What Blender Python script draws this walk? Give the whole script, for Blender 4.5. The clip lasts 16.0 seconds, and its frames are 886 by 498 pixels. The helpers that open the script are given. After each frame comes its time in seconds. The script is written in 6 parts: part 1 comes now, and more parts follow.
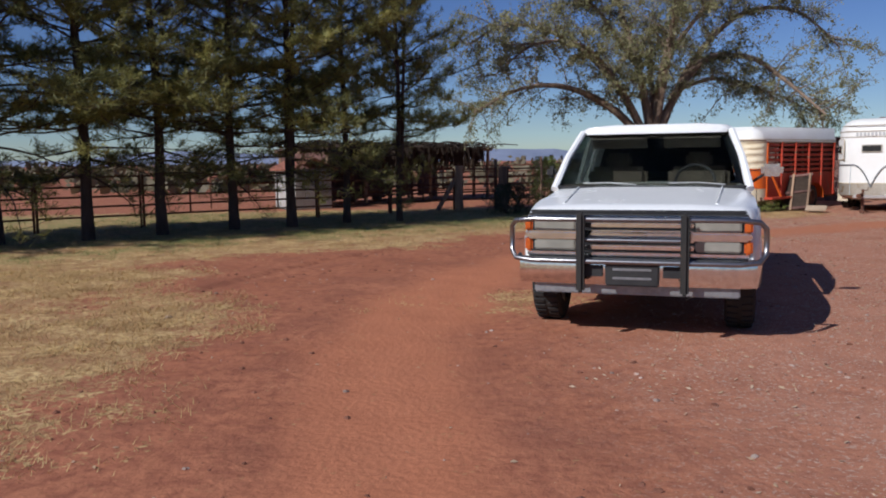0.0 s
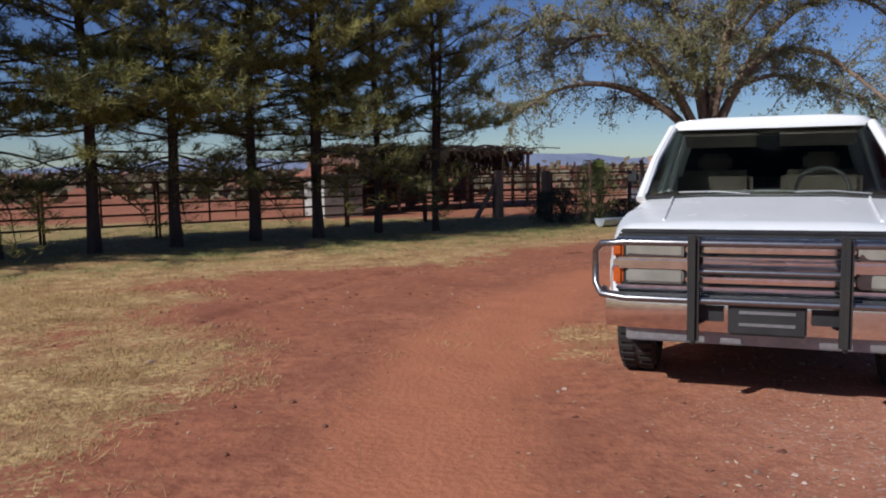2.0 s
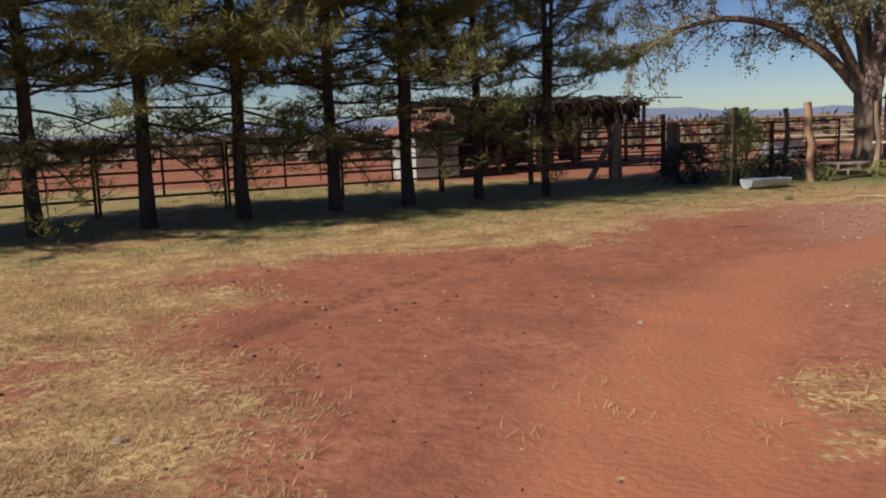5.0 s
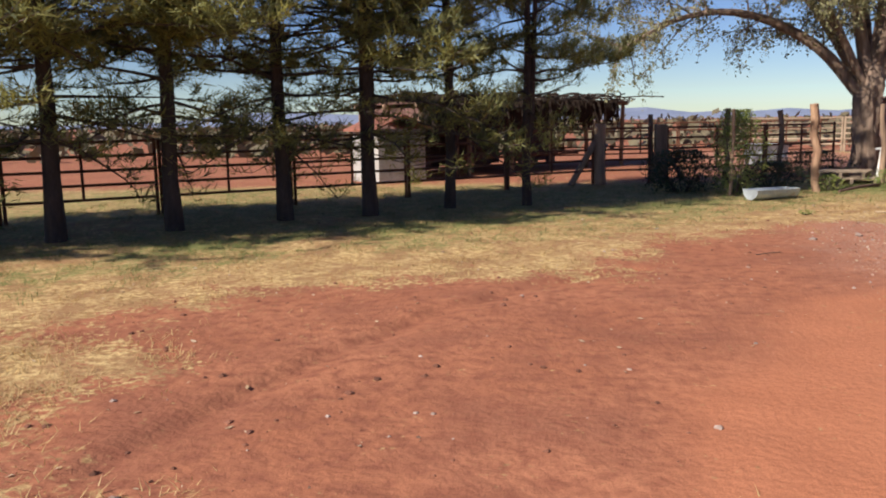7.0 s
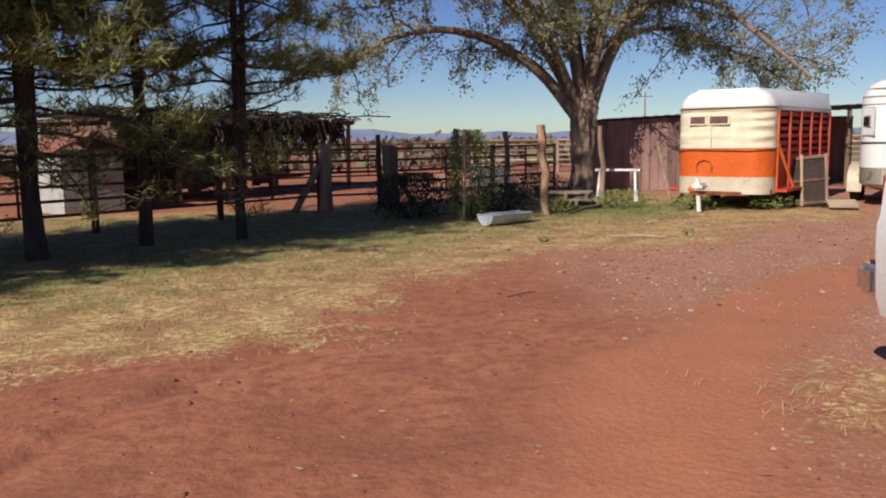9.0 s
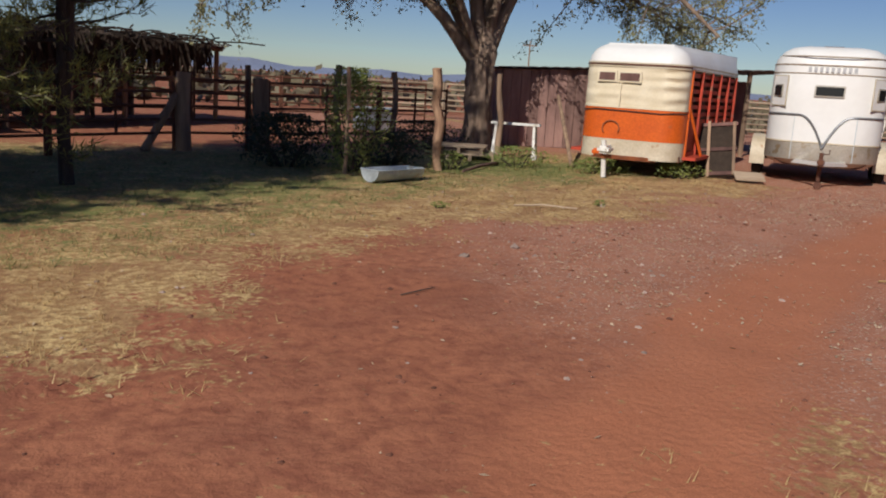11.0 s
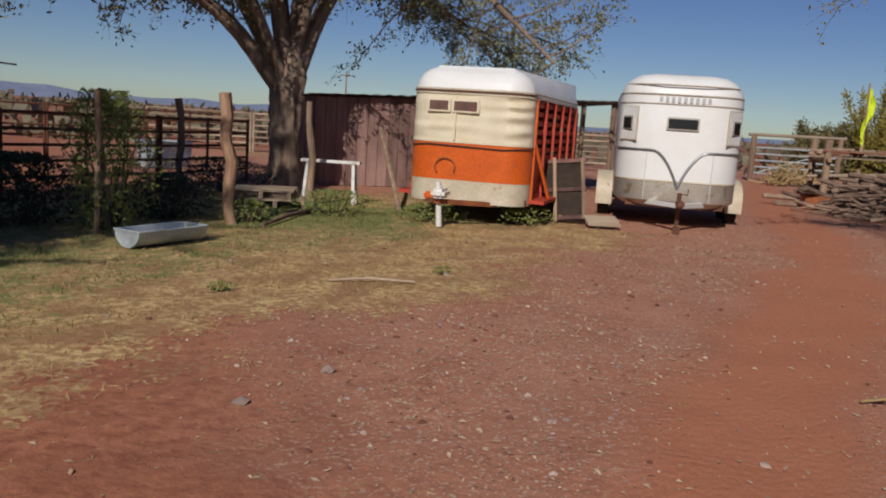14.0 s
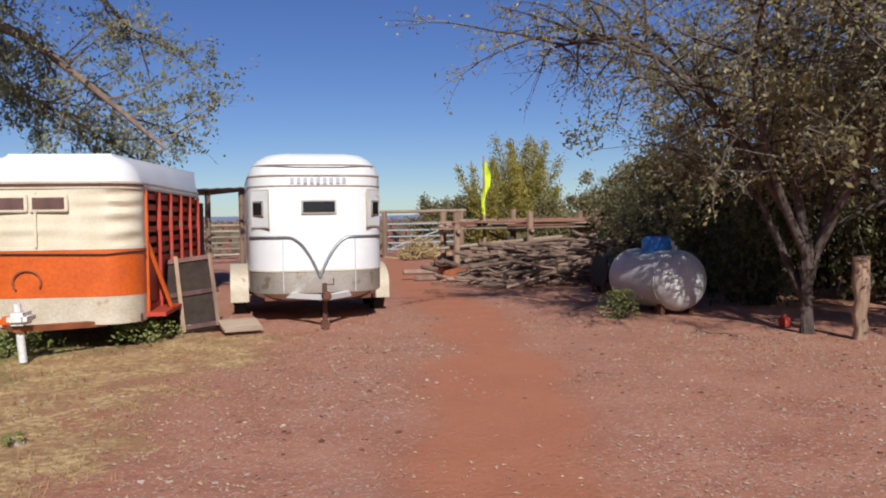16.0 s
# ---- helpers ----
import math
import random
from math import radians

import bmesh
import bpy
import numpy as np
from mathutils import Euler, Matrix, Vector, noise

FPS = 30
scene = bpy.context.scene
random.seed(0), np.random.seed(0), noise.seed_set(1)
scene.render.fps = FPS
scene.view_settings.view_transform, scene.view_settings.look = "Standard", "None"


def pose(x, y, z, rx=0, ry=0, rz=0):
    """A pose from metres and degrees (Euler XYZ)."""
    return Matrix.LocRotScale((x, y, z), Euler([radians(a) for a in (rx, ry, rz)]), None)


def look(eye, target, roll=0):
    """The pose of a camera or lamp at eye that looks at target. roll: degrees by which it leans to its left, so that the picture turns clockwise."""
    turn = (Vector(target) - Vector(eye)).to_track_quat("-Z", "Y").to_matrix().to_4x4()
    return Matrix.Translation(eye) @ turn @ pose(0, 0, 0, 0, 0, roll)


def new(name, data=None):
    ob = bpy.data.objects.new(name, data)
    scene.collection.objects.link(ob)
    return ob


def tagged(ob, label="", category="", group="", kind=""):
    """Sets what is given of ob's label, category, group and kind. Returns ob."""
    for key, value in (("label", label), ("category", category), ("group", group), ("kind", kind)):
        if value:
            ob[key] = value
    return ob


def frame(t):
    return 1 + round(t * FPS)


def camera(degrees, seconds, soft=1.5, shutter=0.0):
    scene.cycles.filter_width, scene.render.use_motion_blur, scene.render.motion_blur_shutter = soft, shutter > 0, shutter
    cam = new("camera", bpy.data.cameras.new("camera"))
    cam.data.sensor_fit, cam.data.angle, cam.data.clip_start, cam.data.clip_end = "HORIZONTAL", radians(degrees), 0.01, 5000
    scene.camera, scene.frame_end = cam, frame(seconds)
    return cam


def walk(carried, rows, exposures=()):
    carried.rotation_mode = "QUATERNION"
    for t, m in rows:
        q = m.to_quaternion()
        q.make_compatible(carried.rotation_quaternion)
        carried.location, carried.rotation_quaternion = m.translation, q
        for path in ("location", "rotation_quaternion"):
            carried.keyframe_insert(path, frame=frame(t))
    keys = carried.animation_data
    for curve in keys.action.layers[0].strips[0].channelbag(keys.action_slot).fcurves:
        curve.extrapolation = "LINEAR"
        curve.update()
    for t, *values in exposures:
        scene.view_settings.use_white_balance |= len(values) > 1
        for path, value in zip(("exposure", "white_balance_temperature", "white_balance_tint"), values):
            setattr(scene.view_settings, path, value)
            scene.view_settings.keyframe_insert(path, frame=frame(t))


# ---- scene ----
cam = camera(56.48, 16.0, soft=2.0)
ROWS = [
    (0.0, 0.055, 0.139, 1.460, -0.29, -6.08, 0.77),
    (0.5, 0.037, 0.612, 1.469, -0.69, -6.01, 0.02),
    (1.0, 0.114, 1.007, 1.455, -0.54, -5.34, 2.40),
    (1.5, 0.030, 1.399, 1.428, 1.04, -7.04, 3.12),
    (2.0, -0.097, 1.897, 1.448, 1.99, -5.70, 0.96),
    (2.5, -0.096, 2.372, 1.467, 4.56, -4.05, 2.89),
    (3.0, -0.211, 2.816, 1.436, 5.82, -3.46, 1.05),
    (3.5, -0.262, 3.269, 1.427, 6.45, -2.16, 2.48),
    (4.0, -0.366, 3.704, 1.407, 9.46, -5.61, 2.30),
    (4.5, -0.494, 4.178, 1.399, 9.71, -7.79, 1.59),
    (5.0, -0.529, 4.660, 1.375, 8.43, -8.40, 2.00),
    (7.5, -0.952, 7.044, 1.428, 5.00, -8.74, 1.45),
    (8.0, -0.896, 7.464, 1.441, 2.72, -8.75, 2.51),
    (8.5, -0.829, 7.953, 1.408, -5.89, -7.67, 0.26),
    (9.0, -0.701, 8.397, 1.393, -12.76, -7.59, 0.78),
    (9.2, -0.651, 8.565, 1.413, -14.85, -7.90, 0.68),
    (11.3, -0.186, 10.394, 1.433, -22.05, -11.67, -3.67),
    (11.5, -0.087, 10.536, 1.430, -23.01, -11.67, -3.60),
    (12.0, 0.111, 10.934, 1.458, -24.22, -13.99, -1.65),
    (12.5, 0.272, 11.425, 1.431, -27.18, -14.22, 0.02),
    (13.0, 0.486, 11.853, 1.409, -27.46, -15.95, -5.70),
    (13.5, 0.751, 12.240, 1.395, -28.35, -13.27, -3.64),
    (14.0, 0.963, 12.638, 1.435, -33.24, -8.74, -3.65),
    (14.5, 1.252, 12.973, 1.446, -37.20, -12.58, -0.56),
    (15.0, 1.440, 13.340, 1.408, -41.75, -9.06, -0.57),
    (15.5, 1.840, 13.696, 1.424, -50.63, -5.61, -2.37),
    (16.0, 2.235, 13.843, 1.455, -58.24, -2.13, 0.76),
]
walk(cam, [(t, pose(x, y, z, 90 + pitch, roll, yaw)) for t, x, y, z, yaw, pitch, roll in ROWS],
     [(0.0, 0.06, 5850, 10), (1.0, 0.12, 5850, 10), (3.0, 0.05, 6000, 10), (4.0, 0.06, 6150, 10), (5.0, 0.2, 6450, 10), (7.3, 0.74, 6550, 10), (8.0, 0.75, 6550, 10), (8.5, 0.82, 6500, 10),
      (9.0, 0.31, 6350, 10), (11.5, -0.08, 6400, 10), (12.5, -0.12, 6550, 10), (14.0, -0.28, 6300, 10), (15.0, -0.26, 6350, 10), (15.5, 0.02, 6000, 10), (16.0, 0.22, 5900, 10)])

# ---------------------------------------------------------------- world and sun
SUN_HEAD = radians(42)      # direction in which shadows run, from +x towards +y
SUN_UP = radians(35)
world = bpy.data.worlds.new("sky_world")
scene.world = world
world.use_nodes = True
wn = world.node_tree
sky = wn.nodes.new("ShaderNodeTexSky")
sky.sky_type = "NISHITA"
sky.sun_disc = False
sky.sun_elevation = SUN_UP
sky.sun_rotation = math.atan2(-math.cos(SUN_HEAD), -math.sin(SUN_HEAD))
sky.altitude = 1300
sky.dust_density = 0.35
sky.ozone_density = 4.0
wn.nodes["Background"].inputs["Strength"].default_value = 0.060
clear = wn.nodes.new("ShaderNodeHueSaturation")
clear.inputs["Hue"].default_value, clear.inputs["Saturation"].default_value = 0.518, 1.12
wn.links.new(sky.outputs["Color"], clear.inputs["Color"])
wn.links.new(clear.outputs["Color"], wn.nodes["Background"].inputs["Color"])
sun_data = bpy.data.lights.new("sun", "SUN")
sun_data.energy = 4.6
sun_data.angle = radians(0.5)
sun_data.color = (1.0, 0.93, 0.84)
sun = new("sun", sun_data)
sun.matrix_world = look((0, 0, 0), (math.cos(SUN_HEAD) * math.cos(SUN_UP), math.sin(SUN_HEAD) * math.cos(SUN_UP), -math.sin(SUN_UP)))

# ---------------------------------------------------------------- materials
def material(name, a, b=None, rough=0.8, metal=0.0, scale=6.0, fine=60.0, bump=0.15, spots=None, spot_scale=3.0, spot_at=0.62,
             per_object=0.0, per_island=0.0, stretch=(1, 1, 1), spec=0.3, grit=0.5):
    """Two colours mixed by coarse noise, fine grain and relief, and stains of a third colour."""
    m = bpy.data.materials.new(name)
    m.use_nodes = True
    nt = m.node_tree
    N, L = nt.nodes, nt.links
    bs = N["Principled BSDF"]
    b = b or tuple(c * 0.75 for c in a)
    tc = N.new("ShaderNodeTexCoord")
    mp = N.new("ShaderNodeMapping")
    mp.inputs["Scale"].default_value = stretch
    L.new(tc.outputs["Object"], mp.inputs["Vector"])
    n1 = N.new("ShaderNodeTexNoise")
    n1.inputs["Scale"].default_value, n1.inputs["Detail"].default_value = scale, 6
    n2 = N.new("ShaderNodeTexNoise")
    n2.inputs["Scale"].default_value, n2.inputs["Detail"].default_value = fine, 4
    for n in (n1, n2):
        L.new(mp.outputs["Vector"], n.inputs["Vector"])
    mix = N.new("ShaderNodeMix")
    mix.data_type = "RGBA"
    mix.inputs["A"].default_value, mix.inputs["B"].default_value = (*a, 1), (*b, 1)
    cr = N.new("ShaderNodeMapRange")
    cr.inputs["From Min"].default_value, cr.inputs["From Max"].default_value = 0.32, 0.68
    L.new(n1.outputs["Fac"], cr.inputs["Value"])
    L.new(cr.outputs["Result"], mix.inputs["Factor"])
    out = mix.outputs["Result"]
    grain = N.new("ShaderNodeMix")
    grain.data_type, grain.blend_type = "RGBA", "MULTIPLY"
    grain.inputs["Factor"].default_value = grit
    g2 = N.new("ShaderNodeMapRange")
    g2.inputs["From Min"].default_value, g2.inputs["From Max"].default_value = 0.25, 0.75
    g2.inputs["To Min"].default_value, g2.inputs["To Max"].default_value = 0.65, 1.25
    L.new(n2.outputs["Fac"], g2.inputs["Value"])
    L.new(out, grain.inputs["A"])
    L.new(g2.outputs["Result"], grain.inputs["B"])
    out = grain.outputs["Result"]
    if spots:
        n3 = N.new("ShaderNodeTexNoise")
        n3.inputs["Scale"].default_value, n3.inputs["Detail"].default_value = spot_scale, 8
        L.new(mp.outputs["Vector"], n3.inputs["Vector"])
        s3 = N.new("ShaderNodeMapRange")
        s3.inputs["From Min"].default_value, s3.inputs["From Max"].default_value = spot_at, spot_at + 0.08
        L.new(n3.outputs["Fac"], s3.inputs["Value"])
        sm = N.new("ShaderNodeMix")
        sm.data_type = "RGBA"
        sm.inputs["B"].default_value = (*spots, 1)
        L.new(s3.outputs["Result"], sm.inputs["Factor"])
        L.new(out, sm.inputs["A"])
        out = sm.outputs["Result"]
    if per_object or per_island:
        hs = N.new("ShaderNodeHueSaturation")
        mr = N.new("ShaderNodeMapRange")
        k = per_object or per_island
        mr.inputs["To Min"].default_value, mr.inputs["To Max"].default_value = 1 - k, 1 + k
        if per_object:
            L.new(N.new("ShaderNodeObjectInfo").outputs["Random"], mr.inputs["Value"])
        else:
            L.new(N.new("ShaderNodeNewGeometry").outputs["Random Per Island"], mr.inputs["Value"])
        L.new(mr.outputs["Result"], hs.inputs["Value"])
        L.new(out, hs.inputs["Color"])
        out = hs.outputs["Color"]
    L.new(out, bs.inputs["Base Color"])
    bs.inputs["Metallic"].default_value = metal
    bs.inputs["Specular IOR Level"].default_value = spec
    rr = N.new("ShaderNodeMapRange")
    rr.inputs["To Min"].default_value, rr.inputs["To Max"].default_value = max(rough - 0.12, 0.03), min(rough + 0.12, 1)
    L.new(n1.outputs["Fac"], rr.inputs["Value"])
    L.new(rr.outputs["Result"], bs.inputs["Roughness"])
    if bump:
        bp = N.new("ShaderNodeBump")
        bp.inputs["Strength"].default_value, bp.inputs["Distance"].default_value = bump, 0.02
        L.new(n2.outputs["Fac"], bp.inputs["Height"])
        L.new(bp.outputs["Normal"], bs.inputs["Normal"])
    return m


def leaf_material(name, a, b, thin=0.35, clump=1.1):
    """Leaf colour varies from clump to clump and a little from leaf to leaf."""
    m = bpy.data.materials.new(name)
    m.use_nodes = True
    N, L = m.node_tree.nodes, m.node_tree.links
    bs = N["Principled BSDF"]
    geo = N.new("ShaderNodeNewGeometry")
    tc = N.new("ShaderNodeTexCoord")
    nz = N.new("ShaderNodeTexNoise")
    nz.inputs["Scale"].default_value, nz.inputs["Detail"].default_value = clump, 3
    L.new(tc.outputs["Object"], nz.inputs["Vector"])
    wide = N.new("ShaderNodeMapRange")
    wide.inputs["From Min"].default_value, wide.inputs["From Max"].default_value = 0.38, 0.66
    L.new(nz.outputs["Fac"], wide.inputs["Value"])
    half = N.new("ShaderNodeMix")
    half.inputs["Factor"].default_value = 0.45
    L.new(wide.outputs["Result"], half.inputs["A"])
    L.new(geo.outputs["Random Per Island"], half.inputs["B"])
    ramp = N.new("ShaderNodeMix")
    ramp.data_type = "RGBA"
    ramp.inputs["A"].default_value, ramp.inputs["B"].default_value = (*a, 1), (*b, 1)
    L.new(half.outputs["Result"], ramp.inputs["Factor"])
    L.new(ramp.outputs["Result"], bs.inputs["Base Color"])
    bs.inputs["Roughness"].default_value = 0.6
    tr = N.new("ShaderNodeBsdfTranslucent")
    L.new(ramp.outputs["Result"], tr.inputs["Color"])
    mx = N.new("ShaderNodeMixShader")
    mx.inputs["Fac"].default_value = thin
    L.new(bs.outputs["BSDF"], mx.inputs[1])
    L.new(tr.outputs["BSDF"], mx.inputs[2])
    L.new(mx.outputs["Shader"], N["Material Output"].inputs["Surface"])
    return m


M = {}
M["white_paint"] = material("white_paint", (0.80, 0.81, 0.81), (0.75, 0.76, 0.75), rough=0.25, scale=2, fine=25, bump=0.0, spec=0.5, grit=0.06)
M["trailer_white"] = material("trailer_white", (0.74, 0.74, 0.72), (0.69, 0.68, 0.65), rough=0.42, scale=1.5, fine=9, bump=0.0, grit=0.08)
M["cream"] = material("cream_canvas", (0.70, 0.62, 0.47), (0.62, 0.53, 0.37), rough=0.85, scale=3, fine=40, bump=0.1, grit=0.2)
M["orange"] = material("orange_paint", (0.62, 0.115, 0.012), (0.52, 0.09, 0.012), rough=0.5, scale=3, fine=30, bump=0.05, spots=(0.32, 0.12, 0.05), spot_scale=3, spot_at=0.66)
M["red_paint"] = material("red_paint", (0.48, 0.06, 0.03), (0.36, 0.05, 0.025), rough=0.55, scale=4, fine=40, bump=0.05, spots=(0.25, 0.11, 0.07), spot_scale=5)
M["aluminium"] = material("dull_aluminium", (0.55, 0.52, 0.46), (0.45, 0.40, 0.32), rough=0.42, metal=0.6, scale=4, fine=40, bump=0.04, spots=(0.36, 0.27, 0.17), spot_scale=5)
M["cream_metal"] = material("cream_metal", (0.58, 0.51, 0.39), (0.48, 0.40, 0.28), rough=0.5, scale=4, fine=40, bump=0.05, spots=(0.33, 0.17, 0.09), spot_scale=5, spot_at=0.64)
M["chrome"] = material("chrome", (0.85, 0.85, 0.86), (0.78, 0.78, 0.80), rough=0.13, metal=1.0, scale=3, fine=20, bump=0.0)
M["black_rubber"] = material("black_rubber", (0.022, 0.022, 0.022), (0.035, 0.03, 0.027), rough=0.85, scale=6, fine=70, bump=0.2)
M["black_plastic"] = material("black_plastic", (0.02, 0.02, 0.022), (0.03, 0.03, 0.03), rough=0.5, scale=6, fine=40, bump=0.05)
M["dark_cloth"] = material("dark_cloth", (0.06, 0.055, 0.05), (0.09, 0.08, 0.07), rough=0.95, scale=6, fine=80)
M["tan_cloth"] = material("tan_cloth", (0.11, 0.09, 0.07), (0.08, 0.065, 0.05), rough=0.95, scale=6, fine=80)
M["grey_metal"] = material("grey_metal", (0.30, 0.31, 0.32), (0.22, 0.22, 0.23), rough=0.45, metal=0.7, scale=4, fine=30)
M["galvanised"] = material("galvanised_steel", (0.55, 0.60, 0.62), (0.45, 0.50, 0.53), rough=0.45, metal=0.35, scale=5, fine=30, bump=0.05, spots=(0.38, 0.36, 0.32), spot_scale=4)
M["rust"] = material("rusty_steel", (0.17, 0.07, 0.04), (0.10, 0.045, 0.03), rough=0.85, scale=5, fine=50, bump=0.2)
M["rust_orange"] = material("rusty_drum", (0.35, 0.11, 0.04), (0.20, 0.07, 0.035), rough=0.9, scale=5, fine=50, bump=0.2)
M["post_wood"] = material("weathered_post", (0.36, 0.24, 0.155), (0.19, 0.125, 0.085), rough=0.95, scale=7, fine=35, bump=0.6, stretch=(1, 1, 0.15), per_object=0.2)
M["peeling_wood"] = material("peeling_wood", (0.46, 0.29, 0.18), (0.20, 0.11, 0.07), rough=0.95, scale=9, fine=35, bump=0.8, stretch=(1, 1, 0.2))
M["pale_wood"] = material("grey_lumber", (0.40, 0.31, 0.22), (0.26, 0.19, 0.13), rough=0.95, scale=4, fine=40, bump=0.4, stretch=(0.2, 1, 1), per_object=0.3)
M["log_wood"] = material("mesquite_logs", (0.15, 0.095, 0.07), (0.28, 0.19, 0.135), rough=0.95, scale=6, fine=40, bump=0.6, per_object=0.35)
M["dark_wood"] = material("dark_shed_board", (0.17, 0.09, 0.075), (0.10, 0.055, 0.048), rough=0.95, scale=5, fine=40, bump=0.4, stretch=(1, 1, 0.2), per_object=0.3)
M["shed_board"] = material("faded_shed_board", (0.29, 0.175, 0.145), (0.17, 0.10, 0.085), rough=0.95, scale=5, fine=40, bump=0.4, stretch=(1, 1, 0.2), per_object=0.3)
M["steel_tube"] = material("steel_tube", (0.30, 0.30, 0.31), (0.23, 0.23, 0.24), rough=0.3, metal=0.95, scale=4, fine=30, bump=0.0)
# darker brown than the other trim, for the bands high on the body
M["trim_brown"] = material("dark_brown_trim", (0.34, 0.28, 0.21), (0.24, 0.18, 0.13), rough=0.6, scale=6, fine=40, bump=0.05)
# brown brush, darkened further so the pines' shade sits in the colour
M["brush_roof"] = material("shade_dark_thatch", (0.05, 0.034, 0.024), (0.03, 0.021, 0.016), rough=1.0, scale=8, fine=40, bump=0.7)
M["tin"] = material("tin_roof", (0.20, 0.17, 0.15), (0.13, 0.10, 0.09), rough=0.6, metal=0.5, scale=3, fine=30, spots=(0.16, 0.07, 0.04))
M["white_board"] = material("white_board", (0.75, 0.73, 0.68), (0.62, 0.59, 0.53), rough=0.7, scale=6, fine=40, bump=0.1, spots=(0.4, 0.32, 0.24), spot_scale=8)
M["white_wall"] = material("pale_siding", (0.42, 0.40, 0.37), (0.33, 0.30, 0.28), rough=0.9, scale=3, fine=30)
M["red_roof"] = material("faded_red_roof", (0.30, 0.12, 0.08), (0.22, 0.09, 0.06), rough=0.8, scale=3, fine=30)
M["blue_plastic"] = material("blue_plastic", (0.05, 0.20, 0.55), (0.06, 0.25, 0.6), rough=0.4, scale=4, fine=30, bump=0.03)
M["tank_paint"] = material("tank_paint", (0.60, 0.59, 0.56), (0.50, 0.48, 0.44), rough=0.45, scale=3, fine=30, bump=0.05, spots=(0.4, 0.32, 0.25), spot_scale=5, spot_at=0.7)
M["flag_cloth"] = material("flag_cloth", (0.62, 0.75, 0.02), (0.55, 0.68, 0.02), rough=0.8, scale=3, fine=60)
M["bark"] = material("elm_bark", (0.30, 0.21, 0.15), (0.14, 0.10, 0.075), rough=0.95, scale=10, fine=40, bump=1.0, stretch=(1, 1, 0.3))
M["pine_bark"] = material("pine_bark", (0.085, 0.06, 0.05), (0.045, 0.034, 0.03), rough=0.95, scale=8, fine=40, bump=0.9, stretch=(1, 1, 0.3))
M["twig"] = material("twig_bark", (0.22, 0.19, 0.16), (0.14, 0.12, 0.10), rough=0.95, scale=8, fine=40, bump=0.3)
M["dark_twig"] = material("dark_twig", (0.10, 0.075, 0.06), (0.06, 0.045, 0.038), rough=0.95, scale=8, fine=40, bump=0.3)
M["amber"] = material("amber_lens", (0.50, 0.10, 0.015), (0.40, 0.075, 0.012), rough=0.2, scale=20, fine=60, bump=0.05, spec=0.5)
M["lamp_glass"] = material("lamp_lens", (0.34, 0.34, 0.30), (0.26, 0.26, 0.23), rough=0.12, metal=0.3, scale=8, fine=30, bump=0.0, spec=0.6, grit=0.1)
M["stone"] = material("pale_stone", (0.42, 0.33, 0.28), (0.28, 0.19, 0.15), rough=0.9, scale=8, fine=50, bump=0.4, per_island=0.35)
M["clod"] = material("dirt_clod", (0.22, 0.09, 0.055), (0.14, 0.06, 0.04), rough=1.0, scale=8, fine=50, bump=0.4, per_island=0.3)
M["letter"] = material("grey_letter", (0.47, 0.47, 0.48), (0.38, 0.39, 0.4), rough=0.6, scale=5, fine=40, bump=0)
# dark end stands for shaded needle clumps, yellow end for sunlit ones
M["pine_leaf"] = leaf_material("pine_needles", (0.075, 0.095, 0.042), (0.36, 0.33, 0.085), 0.38, 0.9)
M["elm_leaf"] = leaf_material("elm_leaves", (0.17, 0.18, 0.075), (0.38, 0.35, 0.18), 0.4)
M["mesq_leaf"] = leaf_material("mesquite_leaves", (0.17, 0.16, 0.075), (0.42, 0.35, 0.15), 0.4)
M["yellow_leaf"] = leaf_material("yellowing_leaves", (0.22, 0.21, 0.05), (0.52, 0.41, 0.08), 0.45)
M["olive_leaf"] = leaf_material("olive_shrub_leaves", (0.13, 0.12, 0.045), (0.27, 0.22, 0.09), 0.35)
M["thicket_leaf"] = leaf_material("thicket_leaves", (0.06, 0.06, 0.022), (0.17, 0.15, 0.05), 0.3)
M["bush_leaf"] = leaf_material("bush_leaves", (0.14, 0.19, 0.045), (0.33, 0.34, 0.09), 0.4)
# bush leaf darkened: shade at the low bushes is put into its colour
M["dark_leaf"] = leaf_material("shade_dark_leaves", (0.03, 0.045, 0.018), (0.06, 0.07, 0.028), 0.2)
M["straw"] = leaf_material("dry_grass", (0.40, 0.26, 0.11), (0.58, 0.43, 0.20), 0.3)
M["green_grass"] = leaf_material("green_grass", (0.10, 0.15, 0.04), (0.22, 0.24, 0.08), 0.3)
M["litter"] = leaf_material("fallen_leaves", (0.34, 0.22, 0.12), (0.58, 0.46, 0.33), 0.1, 3.0)

glass = bpy.data.materials.new("window_glass")
glass.use_nodes = True
gb = glass.node_tree.nodes["Principled BSDF"]
gb.inputs["Base Color"].default_value = (0.30, 0.34, 0.33, 1)
gb.inputs["Roughness"].default_value = 0.02
gb.inputs["Transmission Weight"].default_value = 1.0
gb.inputs["IOR"].default_value = 1.1
M["glass"] = glass
dark_glass = material("dark_window", (0.015, 0.016, 0.018), (0.02, 0.02, 0.02), rough=0.1, scale=3, fine=20, bump=0, spec=0.5)
M["dark_glass"] = dark_glass

